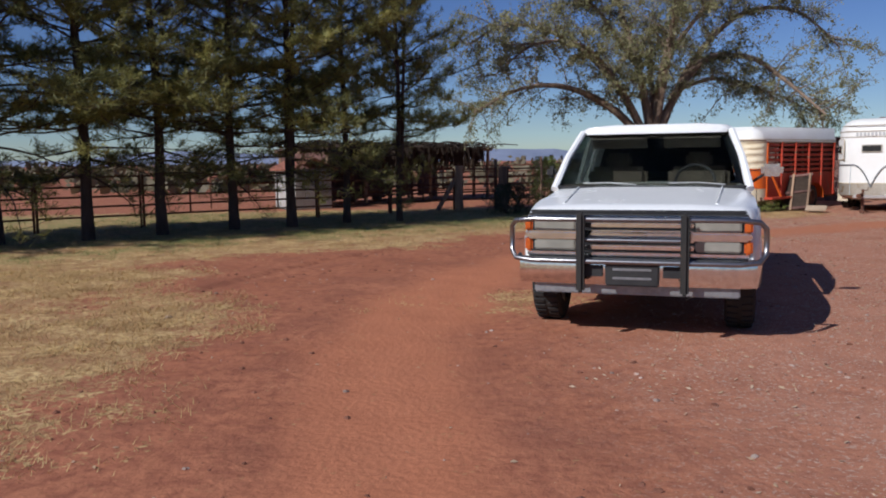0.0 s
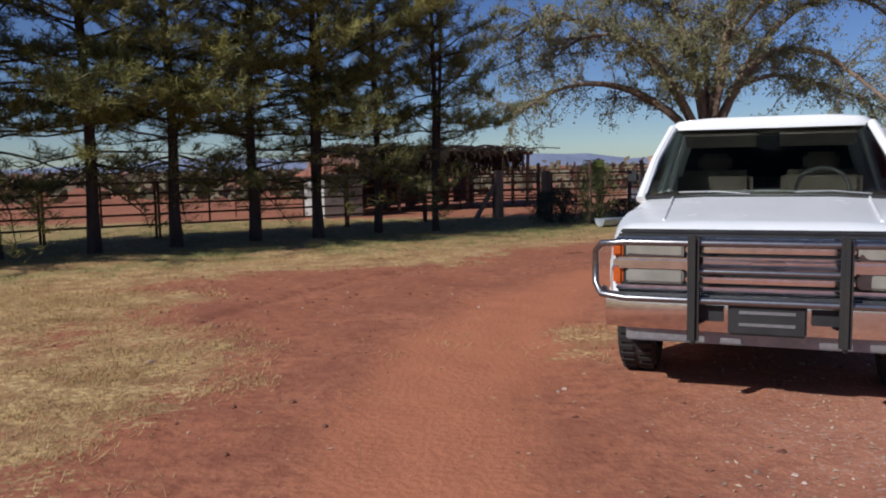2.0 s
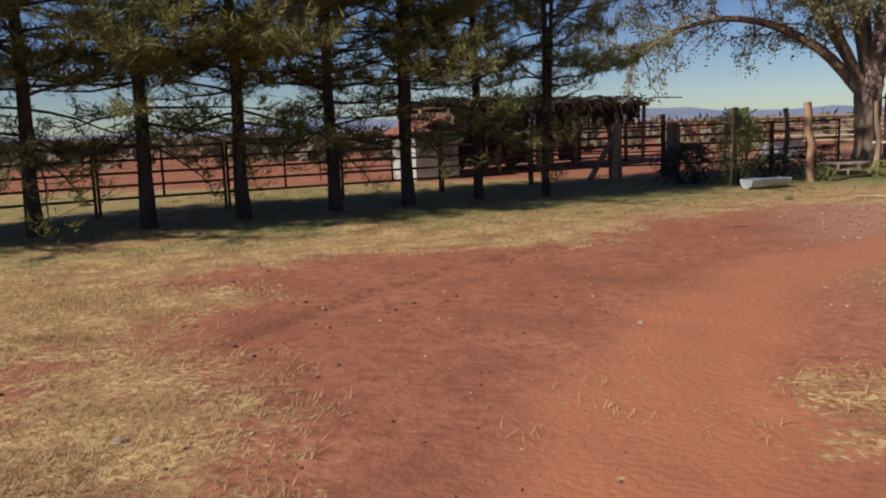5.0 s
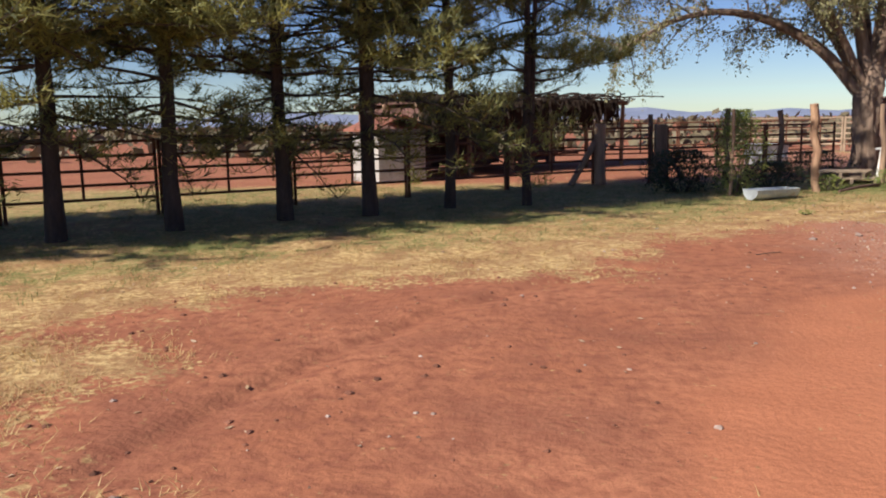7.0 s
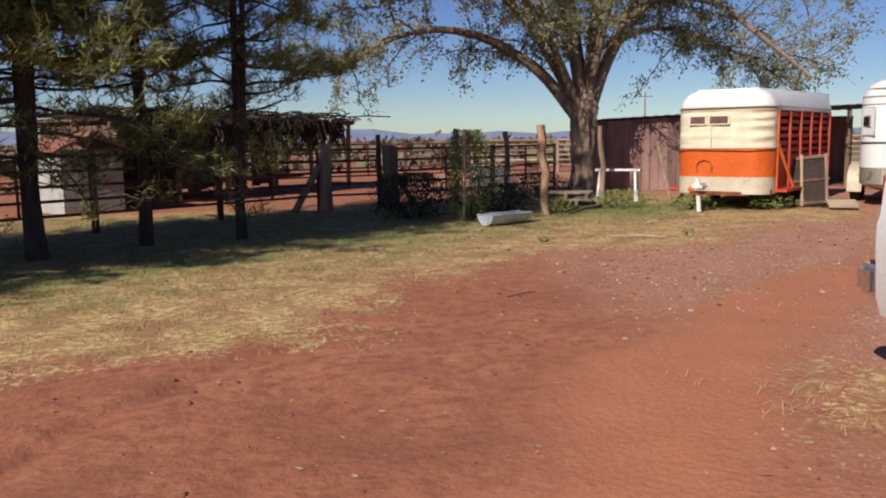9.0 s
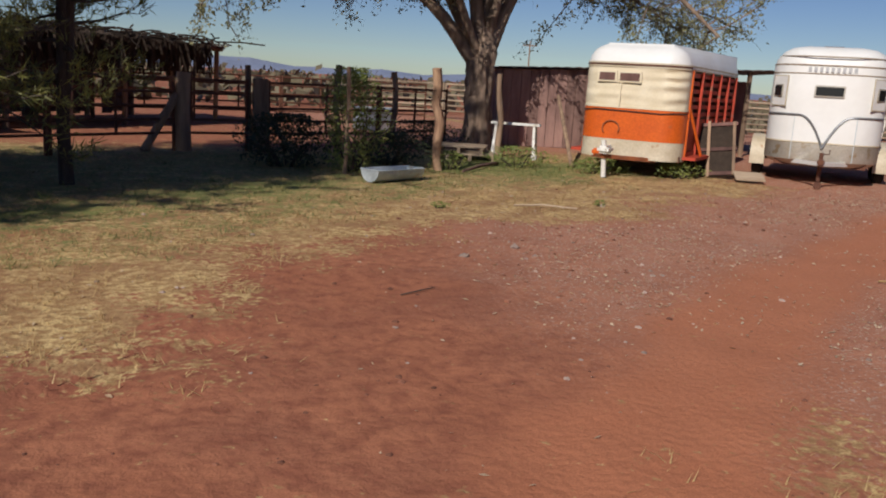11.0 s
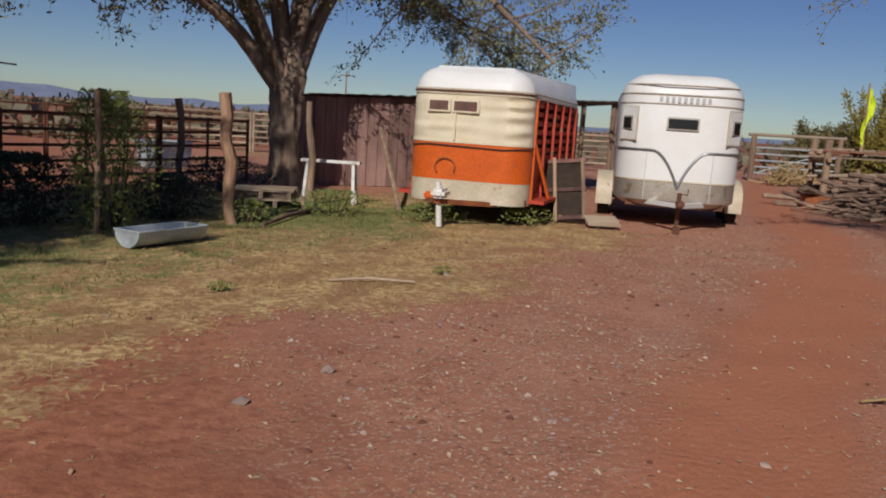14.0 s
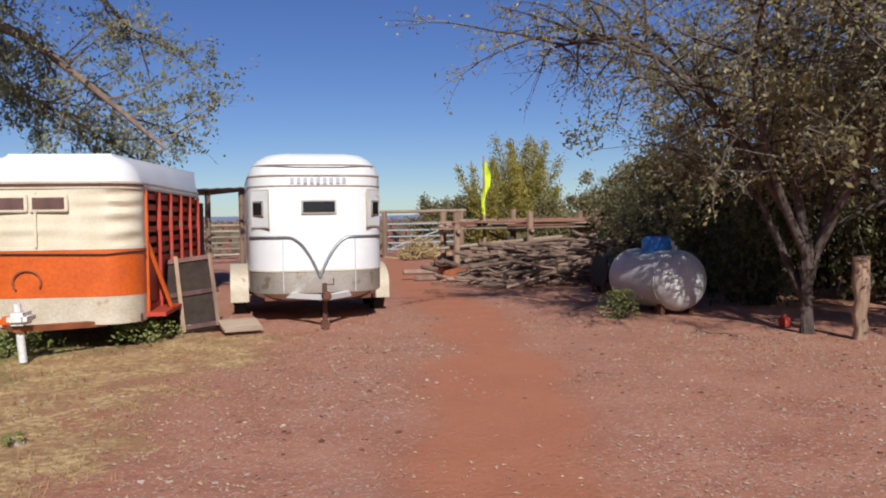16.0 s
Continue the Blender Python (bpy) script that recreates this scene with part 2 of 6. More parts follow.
# ---------------------------------------------------------------- mesh helpers
class Geo:
    """Gathers vertices and faces for one mesh."""

    def __init__(self):
        self.v, self.f = [], []

    def add(self, verts, faces):
        k = len(self.v)
        self.v.extend(verts)
        self.f.extend([tuple(i + k for i in f) for f in faces])
        return self

    def box(self, c, s, m=None):
        x, y, z = (a / 2 for a in s)
        vs = [Vector((i * x, j * y, k * z)) for i in (-1, 1) for j in (-1, 1) for k in (-1, 1)]
        m = Matrix.Translation(c) @ (m or Matrix())
        return self.add([tuple(m @ v) for v in vs], [(0, 1, 3, 2), (4, 6, 7, 5), (0, 4, 5, 1), (2, 3, 7, 6), (0, 2, 6, 4), (1, 5, 7, 3)])

    def tube(self, pts, radii, n=8, cap=True):
        pts = [Vector(p) for p in pts]
        if not hasattr(radii, "__len__"):
            radii = [radii] * len(pts)
        side, vs = None, []
        for i, p in enumerate(pts):
            d = (pts[min(i + 1, len(pts) - 1)] - pts[max(i - 1, 0)]).normalized()
            if side is None:
                side = d.orthogonal().normalized()
            side = (side - d * side.dot(d)).normalized()
            up = d.cross(side)
            for k in range(n):
                a = 2 * math.pi * k / n
                vs.append(tuple(p + (side * math.cos(a) + up * math.sin(a)) * radii[i]))
        fs = [(i * n + k, i * n + (k + 1) % n, (i + 1) * n + (k + 1) % n, (i + 1) * n + k) for i in range(len(pts) - 1) for k in range(n)]
        if cap:
            fs += [tuple(range(n - 1, -1, -1)), tuple(range((len(pts) - 1) * n, len(pts) * n))]
        return self.add(vs, fs)

    def loft(self, rings, closed=True, cap=True):
        n = len(rings[0])
        vs = [tuple(p) for r in rings for p in r]
        m = n if closed else n - 1
        fs = [(i * n + k, i * n + (k + 1) % n, (i + 1) * n + (k + 1) % n, (i + 1) * n + k) for i in range(len(rings) - 1) for k in range(m)]
        if cap and closed:
            fs += [tuple(range(n - 1, -1, -1)), tuple(range((len(rings) - 1) * n, len(rings) * n))]
        return self.add(vs, fs)

    def mesh(self, name, mat, smooth=False, bevel=0.0):
        me = bpy.data.meshes.new(name)
        me.from_pydata(self.v, [], self.f)
        if bevel:
            bm = bmesh.new()
            bm.from_mesh(me)
            bmesh.ops.recalc_face_normals(bm, faces=bm.faces)
            bmesh.ops.bevel(bm, geom=list(bm.edges), offset=bevel, segments=2, affect="EDGES", clamp_overlap=True)
            bm.to_mesh(me)
            bm.free()
        else:
            bm = bmesh.new()
            bm.from_mesh(me)
            if len(me.polygons) < 30000:
                bmesh.ops.recalc_face_normals(bm, faces=bm.faces)
            bm.to_mesh(me)
            bm.free()
        me.materials.append(mat)
        if smooth:
            me.polygons.foreach_set("use_smooth", [True] * len(me.polygons))
            me.set_sharp_from_angle(angle=radians(40))
        me.update()
        return me


def part(name, geo, mat, parent=None, label="", smooth=False, bevel=0.0, at=None):
    ob = new(name, geo.mesh(name, mat, smooth, bevel))
    if parent is not None:
        ob.parent = parent
    if at is not None:
        ob.matrix_basis = at
    return tagged(ob, label=label)


def thing(name, label, category, at=None, group="", kind=""):
    ob = new(name)
    if at is not None:
        ob.matrix_basis = at
    return tagged(ob, label, category, group, kind)


def raw_mesh(name, verts, faces, mat):
    me = bpy.data.meshes.new(name)
    me.from_pydata(verts, [], faces)
    me.materials.append(mat)
    me.update()
    return me


def vnoise(x, y, s):
    return noise.noise((x * s, y * s, 3.7))

# ---------------------------------------------------------------- ground
ROW_A, ROW_B = Vector((-8.4, 15.9)), Vector((-0.9, 21.3))      # the pine row
ROW_D = (ROW_B - ROW_A).normalized()
ROW_N = Vector((ROW_D.y, -ROW_D.x))                              # towards the yard
TRACK = [(-0.1, -4.0), (-0.2, 3.6), (-0.4, 7.0), (0.4, 10.8), (1.8, 12.8), (3.6, 14.4), (6.0, 15.8), (9.3, 17.6), (12.8, 19.9), (15.6, 22.5), (20.0, 26.0), (27.0, 31.5)]
RUT = [(-2.75, 9.8), (-2.5, 10.6), (-2.12, 11.6), (-1.6, 12.75), (-0.75, 13.9), (0.1, 14.6)]


def line_distance(x, y, pts):
    best, p = 99.0, Vector((x, y))
    for a, b in zip(pts, pts[1:]):
        a, b = Vector(a), Vector(b)
        d = b - a
        t = max(0.0, min(1.0, (p - a).dot(d) / d.length_squared))
        best = min(best, (p - a - d * t).length)
    return best


def step(a, b, x):
    t = max(0.0, min(1.0, (x - a) / (b - a)))
    return t * t * (3 - 2 * t)


EDGE = [(-2.0, -4.0), (-2.2, 6.5), (-2.6, 8.2), (-3.5, 9.6), (-3.9, 12.0), (-2.9, 13.9), (-0.3, 14.6), (1.5, 16.6), (2.7, 18.0), (5.5, 18.7), (7.8, 19.6), (10.2, 21.8), (12.5, 30.0)]


def side_distance(x, y, pts):
    """Distance from a line of points, positive on its far side from the lane."""
    best, sign, p = 99.0, 1.0, Vector((x, y))
    for a, b in zip(pts, pts[1:]):
        a, b = Vector(a), Vector(b)
        d = b - a
        t = max(0.0, min(1.0, (p - a).dot(d) / d.length_squared))
        q = (p - a - d * t).length
        if q < best:
            best, sign = q, 1.0 if d.x * (y - a.y) - d.y * (x - a.x) > 0 else -1.0
    return best * sign


def masks(x, y):
    """Dry grass, green grass, gravel and beaten track at a place, 0 to 1."""
    if not (-30 < x < 40 and -10 < y < 45):
        return 0.15, 0.0, 0.0, 0.0
    n = vnoise(x, y, 0.45) + 0.6 * vnoise(x + 40, y, 1.3) + 0.4 * vnoise(x, y + 70, 3.4)
    track = 1 - step(0.3, 0.85, line_distance(x, y, TRACK) + 0.3 * vnoise(x, y, 0.9))
    off = (Vector((x, y)) - ROW_A).dot(ROW_N)                    # distance from the pine row into the yard
    e = side_distance(x, y, EDGE)
    grass = step(-0.9, 0.9, e + 0.9 * n) * (0.72 + 0.28 * step(-0.4, 0.5, n + 0.3))
    patch = 1 - step(0.5, 1.1, math.hypot((x - 0.6) / 1.3, (y - 8.6) / 1.1) + 0.6 * n)
    grass = max(grass, 0.55 * patch, 0.5 * (1 - step(0.4, 1.2, math.hypot(x - 2.3, y - 12.2) + 0.6 * n)))
    grass = max(0.0, grass * (1 - 0.85 * track))
    grass *= 1 - 0.8 * step(24.5, 27, y - 0.05 * x) * (1 - step(10, 12, x))
    if x > 11.5:
        grass *= 0.25
    # green grass; its spread under the row also darkens the pines' shade
    green = (1 - step(0.5, 1.8, abs(off - 3.0) + 1.1 * n)) * 0.5 + (1 - step(1.4, 2.8, off + 0.6 * n)) * 0.55
    green += 0.3 * (1 - step(0.6, 1.6, math.hypot(x - 6.9, (y - 23.4)) * 0.6 + 0.5 * n))
    gravel = step(-0.6, 1.6, x - 1.2 + 0.5 * n - 0.1 * (y - 8)) * (1 - 0.9 * track) * (1 - 0.8 * grass)
    return grass, min(green, 1.0) * grass, gravel, track


def relief(x, y):
    if not (-16 < x < 34 and -4 < y < 40):
        return 0.0
    h = 0.012 * vnoise(x, y, 0.9) + 0.010 * vnoise(x, y, 3.1)
    d = side_distance(x, y, RUT)
    if abs(d) < 1.4:
        d += 0.05 * vnoise(x, y, 2.0)
        h += 0.012 * step(0.02, 0.1, d) * (1 - step(0.15, 0.8, d)) - 0.026 * step(-0.24, -0.02, d) * (1 - step(0.0, 0.09, d))
    return h - 0.01


def spaced(lo, hi, d, reach, near):
    """Even steps of d, half as wide within the near stretch, and growing steps outside."""
    mid, v = [], lo
    while v <= hi:
        mid.append(v)
        v += d * (0.42 if near[0] < v < near[1] else 1.0)
    out, s, p = [], d, hi
    while p < reach:
        s *= 1.35
        p += s
        out.append(p)
    left, s, p = [], d, lo
    while p > -reach:
        s *= 1.35
        p -= s
        left.append(p)
    return left[::-1] + mid + out


def build_ground():
    xs, ys = spaced(-11, 21, 0.16, 3500, (-4.2, 3.0)), spaced(-1, 29, 0.16, 3500, (4.0, 15.5))
    nx = len(xs)
    verts, cols = [], []
    for y in ys:
        for x in xs:
            verts.append((x, y, relief(x, y)))
            cols.append(masks(x, y))
    faces = [(j * nx + i, j * nx + i + 1, (j + 1) * nx + i + 1, (j + 1) * nx + i) for j in range(len(ys) - 1) for i in range(nx - 1)]
    m = bpy.data.materials.new("red_dirt_ground")
    me = raw_mesh("ground", verts, faces, m)
    at = me.color_attributes.new("cover", "FLOAT_COLOR", "POINT")
    at.data.foreach_set("color", [c for q in cols for c in q])
    me.polygons.foreach_set("use_smooth", [True] * len(me.polygons))
    m.use_nodes = True
    N, L = m.node_tree.nodes, m.node_tree.links
    bs = N["Principled BSDF"]
    bs.inputs["Roughness"].default_value, bs.inputs["Specular IOR Level"].default_value = 0.95, 0.15
    tc = N.new("ShaderNodeTexCoord")

    def nz(scale, detail=6):
        n = N.new("ShaderNodeTexNoise")
        n.inputs["Scale"].default_value, n.inputs["Detail"].default_value = scale, detail
        L.new(tc.outputs["Object"], n.inputs["Vector"])
        return n.outputs["Fac"]

    def rng(src, a, b, c=0.0, d=1.0):
        r = N.new("ShaderNodeMapRange")
        for k, v in zip(("From Min", "From Max", "To Min", "To Max"), (a, b, c, d)):
            r.inputs[k].default_value = v
        L.new(src, r.inputs["Value"])
        return r.outputs["Result"]

    def mixc(fac, a, b, mode="MIX"):
        x = N.new("ShaderNodeMix")
        x.data_type, x.blend_type = "RGBA", mode
        if hasattr(fac, "links"):
            L.new(fac, x.inputs["Factor"])
        else:
            x.inputs["Factor"].default_value = fac
        for k, s in (("A", a), ("B", b)):
            if isinstance(s, tuple):
                x.inputs[k].default_value = (*s, 1)
            else:
                L.new(s, x.inputs[k])
        return x.outputs["Result"]

    def mult(a, b):
        x = N.new("ShaderNodeMath")
        x.operation = "MULTIPLY"
        L.new(a, x.inputs[0])
        L.new(b, x.inputs[1])
        return x.outputs["Value"]

    att = N.new("ShaderNodeAttribute")
    att.attribute_name = "cover"
    sep = N.new("ShaderNodeSeparateColor")
    L.new(att.outputs["Color"], sep.inputs["Color"])
    dirt = mixc(rng(nz(0.7), 0.3, 0.7), (0.37, 0.139, 0.074), (0.46, 0.188, 0.104))
    dirt = mixc(rng(nz(1.3, 8), 0.47, 0.66, 0, 0.75), dirt, (0.275, 0.108, 0.066))
    dirt = mixc(rng(nz(9), 0.42, 0.66), dirt, (0.27, 0.098, 0.058))
    dirt = mixc(att.outputs["Alpha"], dirt, mixc(rng(nz(2), 0.3, 0.7), (0.50, 0.195, 0.102), (0.45, 0.170, 0.088)))
    dirt = mixc(mult(rng(nz(1.6, 6), 0.25, 0.75, 0.2, 0.7), sep.outputs["Blue"]), dirt, (0.53, 0.28, 0.19))
    speck = mult(rng(nz(44, 3), 0.585, 0.63), sep.outputs["Blue"])
    dirt = mixc(speck, dirt, (0.54, 0.40, 0.31))
    dirt = mixc(rng(nz(120, 2), 0.3, 0.7, 0.0, 0.45), dirt, (0.21, 0.08, 0.048))
    straw = mixc(rng(nz(14), 0.42, 0.58), (0.68, 0.50, 0.235), (0.38, 0.235, 0.105))
    straw = mixc(rng(nz(2.3, 6), 0.43, 0.62, 0, 0.85), straw, (0.31, 0.17, 0.085))
    straw = mixc(rng(nz(70, 3), 0.42, 0.68, 0, 0.75), straw, (0.25, 0.135, 0.066))

    def add(*src):
        out = src[0]
        for q in src[1:]:
            x = N.new("ShaderNodeMath")
            L.new(out, x.inputs[0])
            L.new(q, x.inputs[1])
            out = x.outputs["Value"]
        return out

    gfac = rng(add(sep.outputs["Red"], rng(nz(3.5, 5), 0, 1, -0.55, 0.55), rng(nz(20, 6), 0, 1, -1.05, 1.05)), 0.38, 0.62)
    col = mixc(gfac, dirt, straw)
    ggf = rng(add(sep.outputs["Green"], rng(nz(6, 5), 0, 1, -0.5, 0.5), rng(nz(34, 4), 0, 1, -0.6, 0.6)), 0.38, 0.68)
    # dark green shows grass and deepens the pine shade by colour
    col = mixc(ggf, col, mixc(rng(nz(50, 3), 0.35, 0.65), (0.14, 0.165, 0.05), (0.24, 0.23, 0.085)))
    L.new(col, bs.inputs["Base Color"])
    b1 = N.new("ShaderNodeBump")
    b1.inputs["Strength"].default_value, b1.inputs["Distance"].default_value = 0.36, 0.03
    L.new(nz(21, 10), b1.inputs["Height"])
    b2 = N.new("ShaderNodeBump")
    b2.inputs["Strength"].default_value, b2.inputs["Distance"].default_value = 0.35, 0.008
    L.new(nz(110, 5), b2.inputs["Height"])
    L.new(b1.outputs["Normal"], b2.inputs["Normal"])
    L.new(b2.outputs["Normal"], bs.inputs["Normal"])
    tagged(new("ground", me), "red dirt yard with dry grass and gravel patches", "ground", kind="structure")


build_ground()

# ---------------------------------------------------------------- distance
def build_mountains():
    g = Geo()
    n = 90
    for layer, (dist, top) in enumerate(((2600, 85), (2100, 38))):
        low, high = [], []
        for i in range(n + 1):
            a = radians(150 - 130 * i / n)
            h = top * (0.45 + 0.9 * max(0, noise.noise((i * 0.12, layer * 9.1, 0))) + 0.25 * noise.noise((i * 0.5, layer * 5.0, 2)))
            h *= 0.35 + 0.65 * math.exp(-((i - 38) / 12) ** 2) + 0.3 * math.exp(-((i - 60) / 8) ** 2)
            low.append((dist * math.cos(a), dist * math.sin(a), -2))
            high.append((1.25 * dist * math.cos(a), 1.25 * dist * math.sin(a), max(h, 3)))
        g.loft([low, high], closed=False, cap=False)
    # distance haze is put into the base colour as a grey-blue tint
    m = material("haze_blue_mountain", (0.20, 0.24, 0.34), (0.24, 0.27, 0.36), rough=1.0, scale=0.004, fine=0.03, bump=0)
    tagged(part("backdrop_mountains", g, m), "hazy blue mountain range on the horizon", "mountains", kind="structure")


def build_far_scrub():
    g, r = Geo(), random.Random(5)
    for i in range(2600):
        a, d = radians(r.uniform(20, 160)), 45 + 260 * r.random() ** 1.6
        x, y = d * math.cos(a), d * math.sin(a)
        s = r.uniform(0.5, 1.5) * (0.6 + d / 260)
        for k in range(5):
            c = Vector((x + r.gauss(0, s * 0.5), y + r.gauss(0, s * 0.5), abs(r.gauss(0, s * 0.4)) + 0.1))
            u = Vector((r.gauss(0, 1), r.gauss(0, 1), r.gauss(0, 1))).normalized() * s * 0.45
            w = u.orthogonal().normalized() * s * 0.3
            g.add([tuple(c + u), tuple(c + w), tuple(c - u), tuple(c - w)], [(0, 1, 2, 3)])
    tagged(part("far_scrub", g, leaf_material("scrub_leaves", (0.11, 0.085, 0.05), (0.19, 0.16, 0.09), 0.2)), "distant dry desert scrub on red plain", "scrub", kind="stuff")


build_mountains()
build_far_scrub()

# ---------------------------------------------------------------- trees
def limb_path(r, p, d, length, droop, steps=5, wobble=0.12):
    pts, q, v = [Vector(p)], Vector(p), Vector(d).normalized()
    for i in range(steps):
        v = (v + Vector((r.gauss(0, wobble), r.gauss(0, wobble), r.gauss(0, wobble) - droop))).normalized()
        q = q + v * (length / steps)
        pts.append(q.copy())
    return pts


def needle_tuft(g, r, c, d, n, size):
    for _ in range(n):
        v = (d * 0.7 + Vector((r.gauss(0, 0.7), r.gauss(0, 0.7), r.gauss(0.15, 0.6)))).normalized() * size * r.uniform(0.6, 1.2)
        s = v.orthogonal().normalized() * 0.0105
        s.rotate(Matrix.Rotation(r.uniform(0, 6.3), 3, v))
        o = c + Vector((r.gauss(0, 0.045), r.gauss(0, 0.045), r.gauss(0, 0.04)))
        g.add([tuple(o - s), tuple(o + s), tuple(o + v)], [(0, 1, 2)])


def pine_meshes(seed, height, twin):
    r = random.Random(seed)
    trunk, crown, limbs = Geo(), Geo(), Geo()
    stem = [Vector((0, 0, -0.05))]
    for i in range(1, 13):
        stem.append(Vector((0.035 * math.sin(i * 0.9 + seed) + 0.004 * i * math.sin(seed), 0.03 * math.cos(i * 0.7 + seed), height * i / 12)))
    trunk.tube(stem, [0.14] + [0.103 * (1 - 0.88 * i / 12) + 0.012 for i in range(1, 13)], 10)
    stems = [stem]
    if twin:
        base = stem[1]
        st = [base] + [base + Vector((0.10 + 0.045 * i, 0.02 * math.sin(i), 0.78 * i)) for i in range(1, 9)]
        trunk.tube(st, [0.08 * (1 - 0.85 * i / 8) + 0.012 for i in range(9)], 8)
        stems.append(st)

    def at(st, z):
        for a, b in zip(st, st[1:]):
            if b.z >= z:
                return a.lerp(b, (z - a.z) / (b.z - a.z))
        return st[-1].copy()

    z, turn = 1.25, r.uniform(0, 6.3)
    while z < height - 0.15:
        low = z < 2.0
        for k in range(r.choice((2, 3, 4)) if low else r.choice((3, 4, 5, 5))):
            turn += 2.4 + r.gauss(0, 0.35)
            st = stems[0] if len(stems) < 2 or z > 6 or r.random() < 0.6 else stems[1]
            p = at(st, z + r.uniform(-0.1, 0.1))
            reach = (2.0 if low else 2.75 * (1 - 0.75 * max(0, z - 4.6) / (height - 4.6))) * r.uniform(0.5, 1.12) + 0.2
            rise = r.uniform(-0.2, 0.1) if low else r.uniform(-0.2, 0.25) if z < 3.7 else r.uniform(0.15, 0.6)
            pts = limb_path(r, p, (math.cos(turn), math.sin(turn), rise), reach, 0.05 if low else -0.02, 6, 0.09)
            limbs.tube(pts, [0.026, 0.022, 0.018, 0.014, 0.011, 0.008, 0.004], 5, cap=False)
            full = r.choice((0.2, 0.5, 0.8, 1.0)) if not low else r.choice((0.05, 0.2, 0.4))
            shoots = [pts[4:]]
            for t in range(2, 7):
                for side in (-1, 1):
                    a = turn + side * r.uniform(0.4, 1.1)
                    q = limb_path(r, pts[t], (math.cos(a), math.sin(a), r.uniform(0.0, 0.6)), (0.2 + 0.16 * reach) * r.uniform(0.6, 1.3), -0.05, 3)
                    limbs.tube(q, [0.007, 0.006, 0.005, 0.003], 3, cap=False)
                    shoots.append(q)
            for q in shoots:
                for s in range(1, len(q)):
                    d = (q[s] - q[s - 1]).normalized()
                    for b in (0.5, 1.0):
                        if r.random() < (0.42 + 0.55 * full) * (0.85 if z < 4.2 else 0.62):
                            needle_tuft(crown, r, q[s - 1].lerp(q[s], b), d, int(7 + 11 * full), 0.165)
        z += r.uniform(0.24, 0.38)
    return (trunk.mesh("trunk", M["pine_bark"], True), limbs.mesh("branchwork", M["dark_twig"]), crown.mesh("crown", M["pine_leaf"]))


PINES = [(-8.35, 15.8), (-6.95, 16.55), (-5.8, 17.55), (-4.58, 18.75), (-3.37, 19.3), (-2.22, 20.35), (-0.93, 20.65), (-9.9, 14.8), (-11.3, 13.7), (-12.6, 12.8), (-13.9, 11.8), (-15.2, 10.9)]
kinds = [pine_meshes(11, 9.4, False), pine_meshes(23, 8.8, True), pine_meshes(37, 9.9, False), pine_meshes(52, 9.0, False)]
for i, (x, y) in enumerate(PINES):
    k = (0, 2, 3, 0, 1, 2, 1, 3, 2, 0, 3, 2)[i]
    t, l, c = kinds[k]
    tree = thing("pine_tree", "twin-stemmed dark green pine with bare lower trunk" if k == 1 else "tall dark green pine with bare lower trunk", "tree",
                 pose(x, y, -0.02, 0, 0, (0, 20, 200, 130, 75, 300, 0, 250, 40, 170, 95, 320)[i]) @ Matrix.Diagonal((*((0.64, 0.64) if i == 6 else (0.78, 0.78) if i == 5 else (1, 1)), 1, 1)), group="row of pines along the corral fence")
    for nm, me in (("trunk", t), ("branchwork", l), ("crown", c)):
        new(nm, me).parent = tree


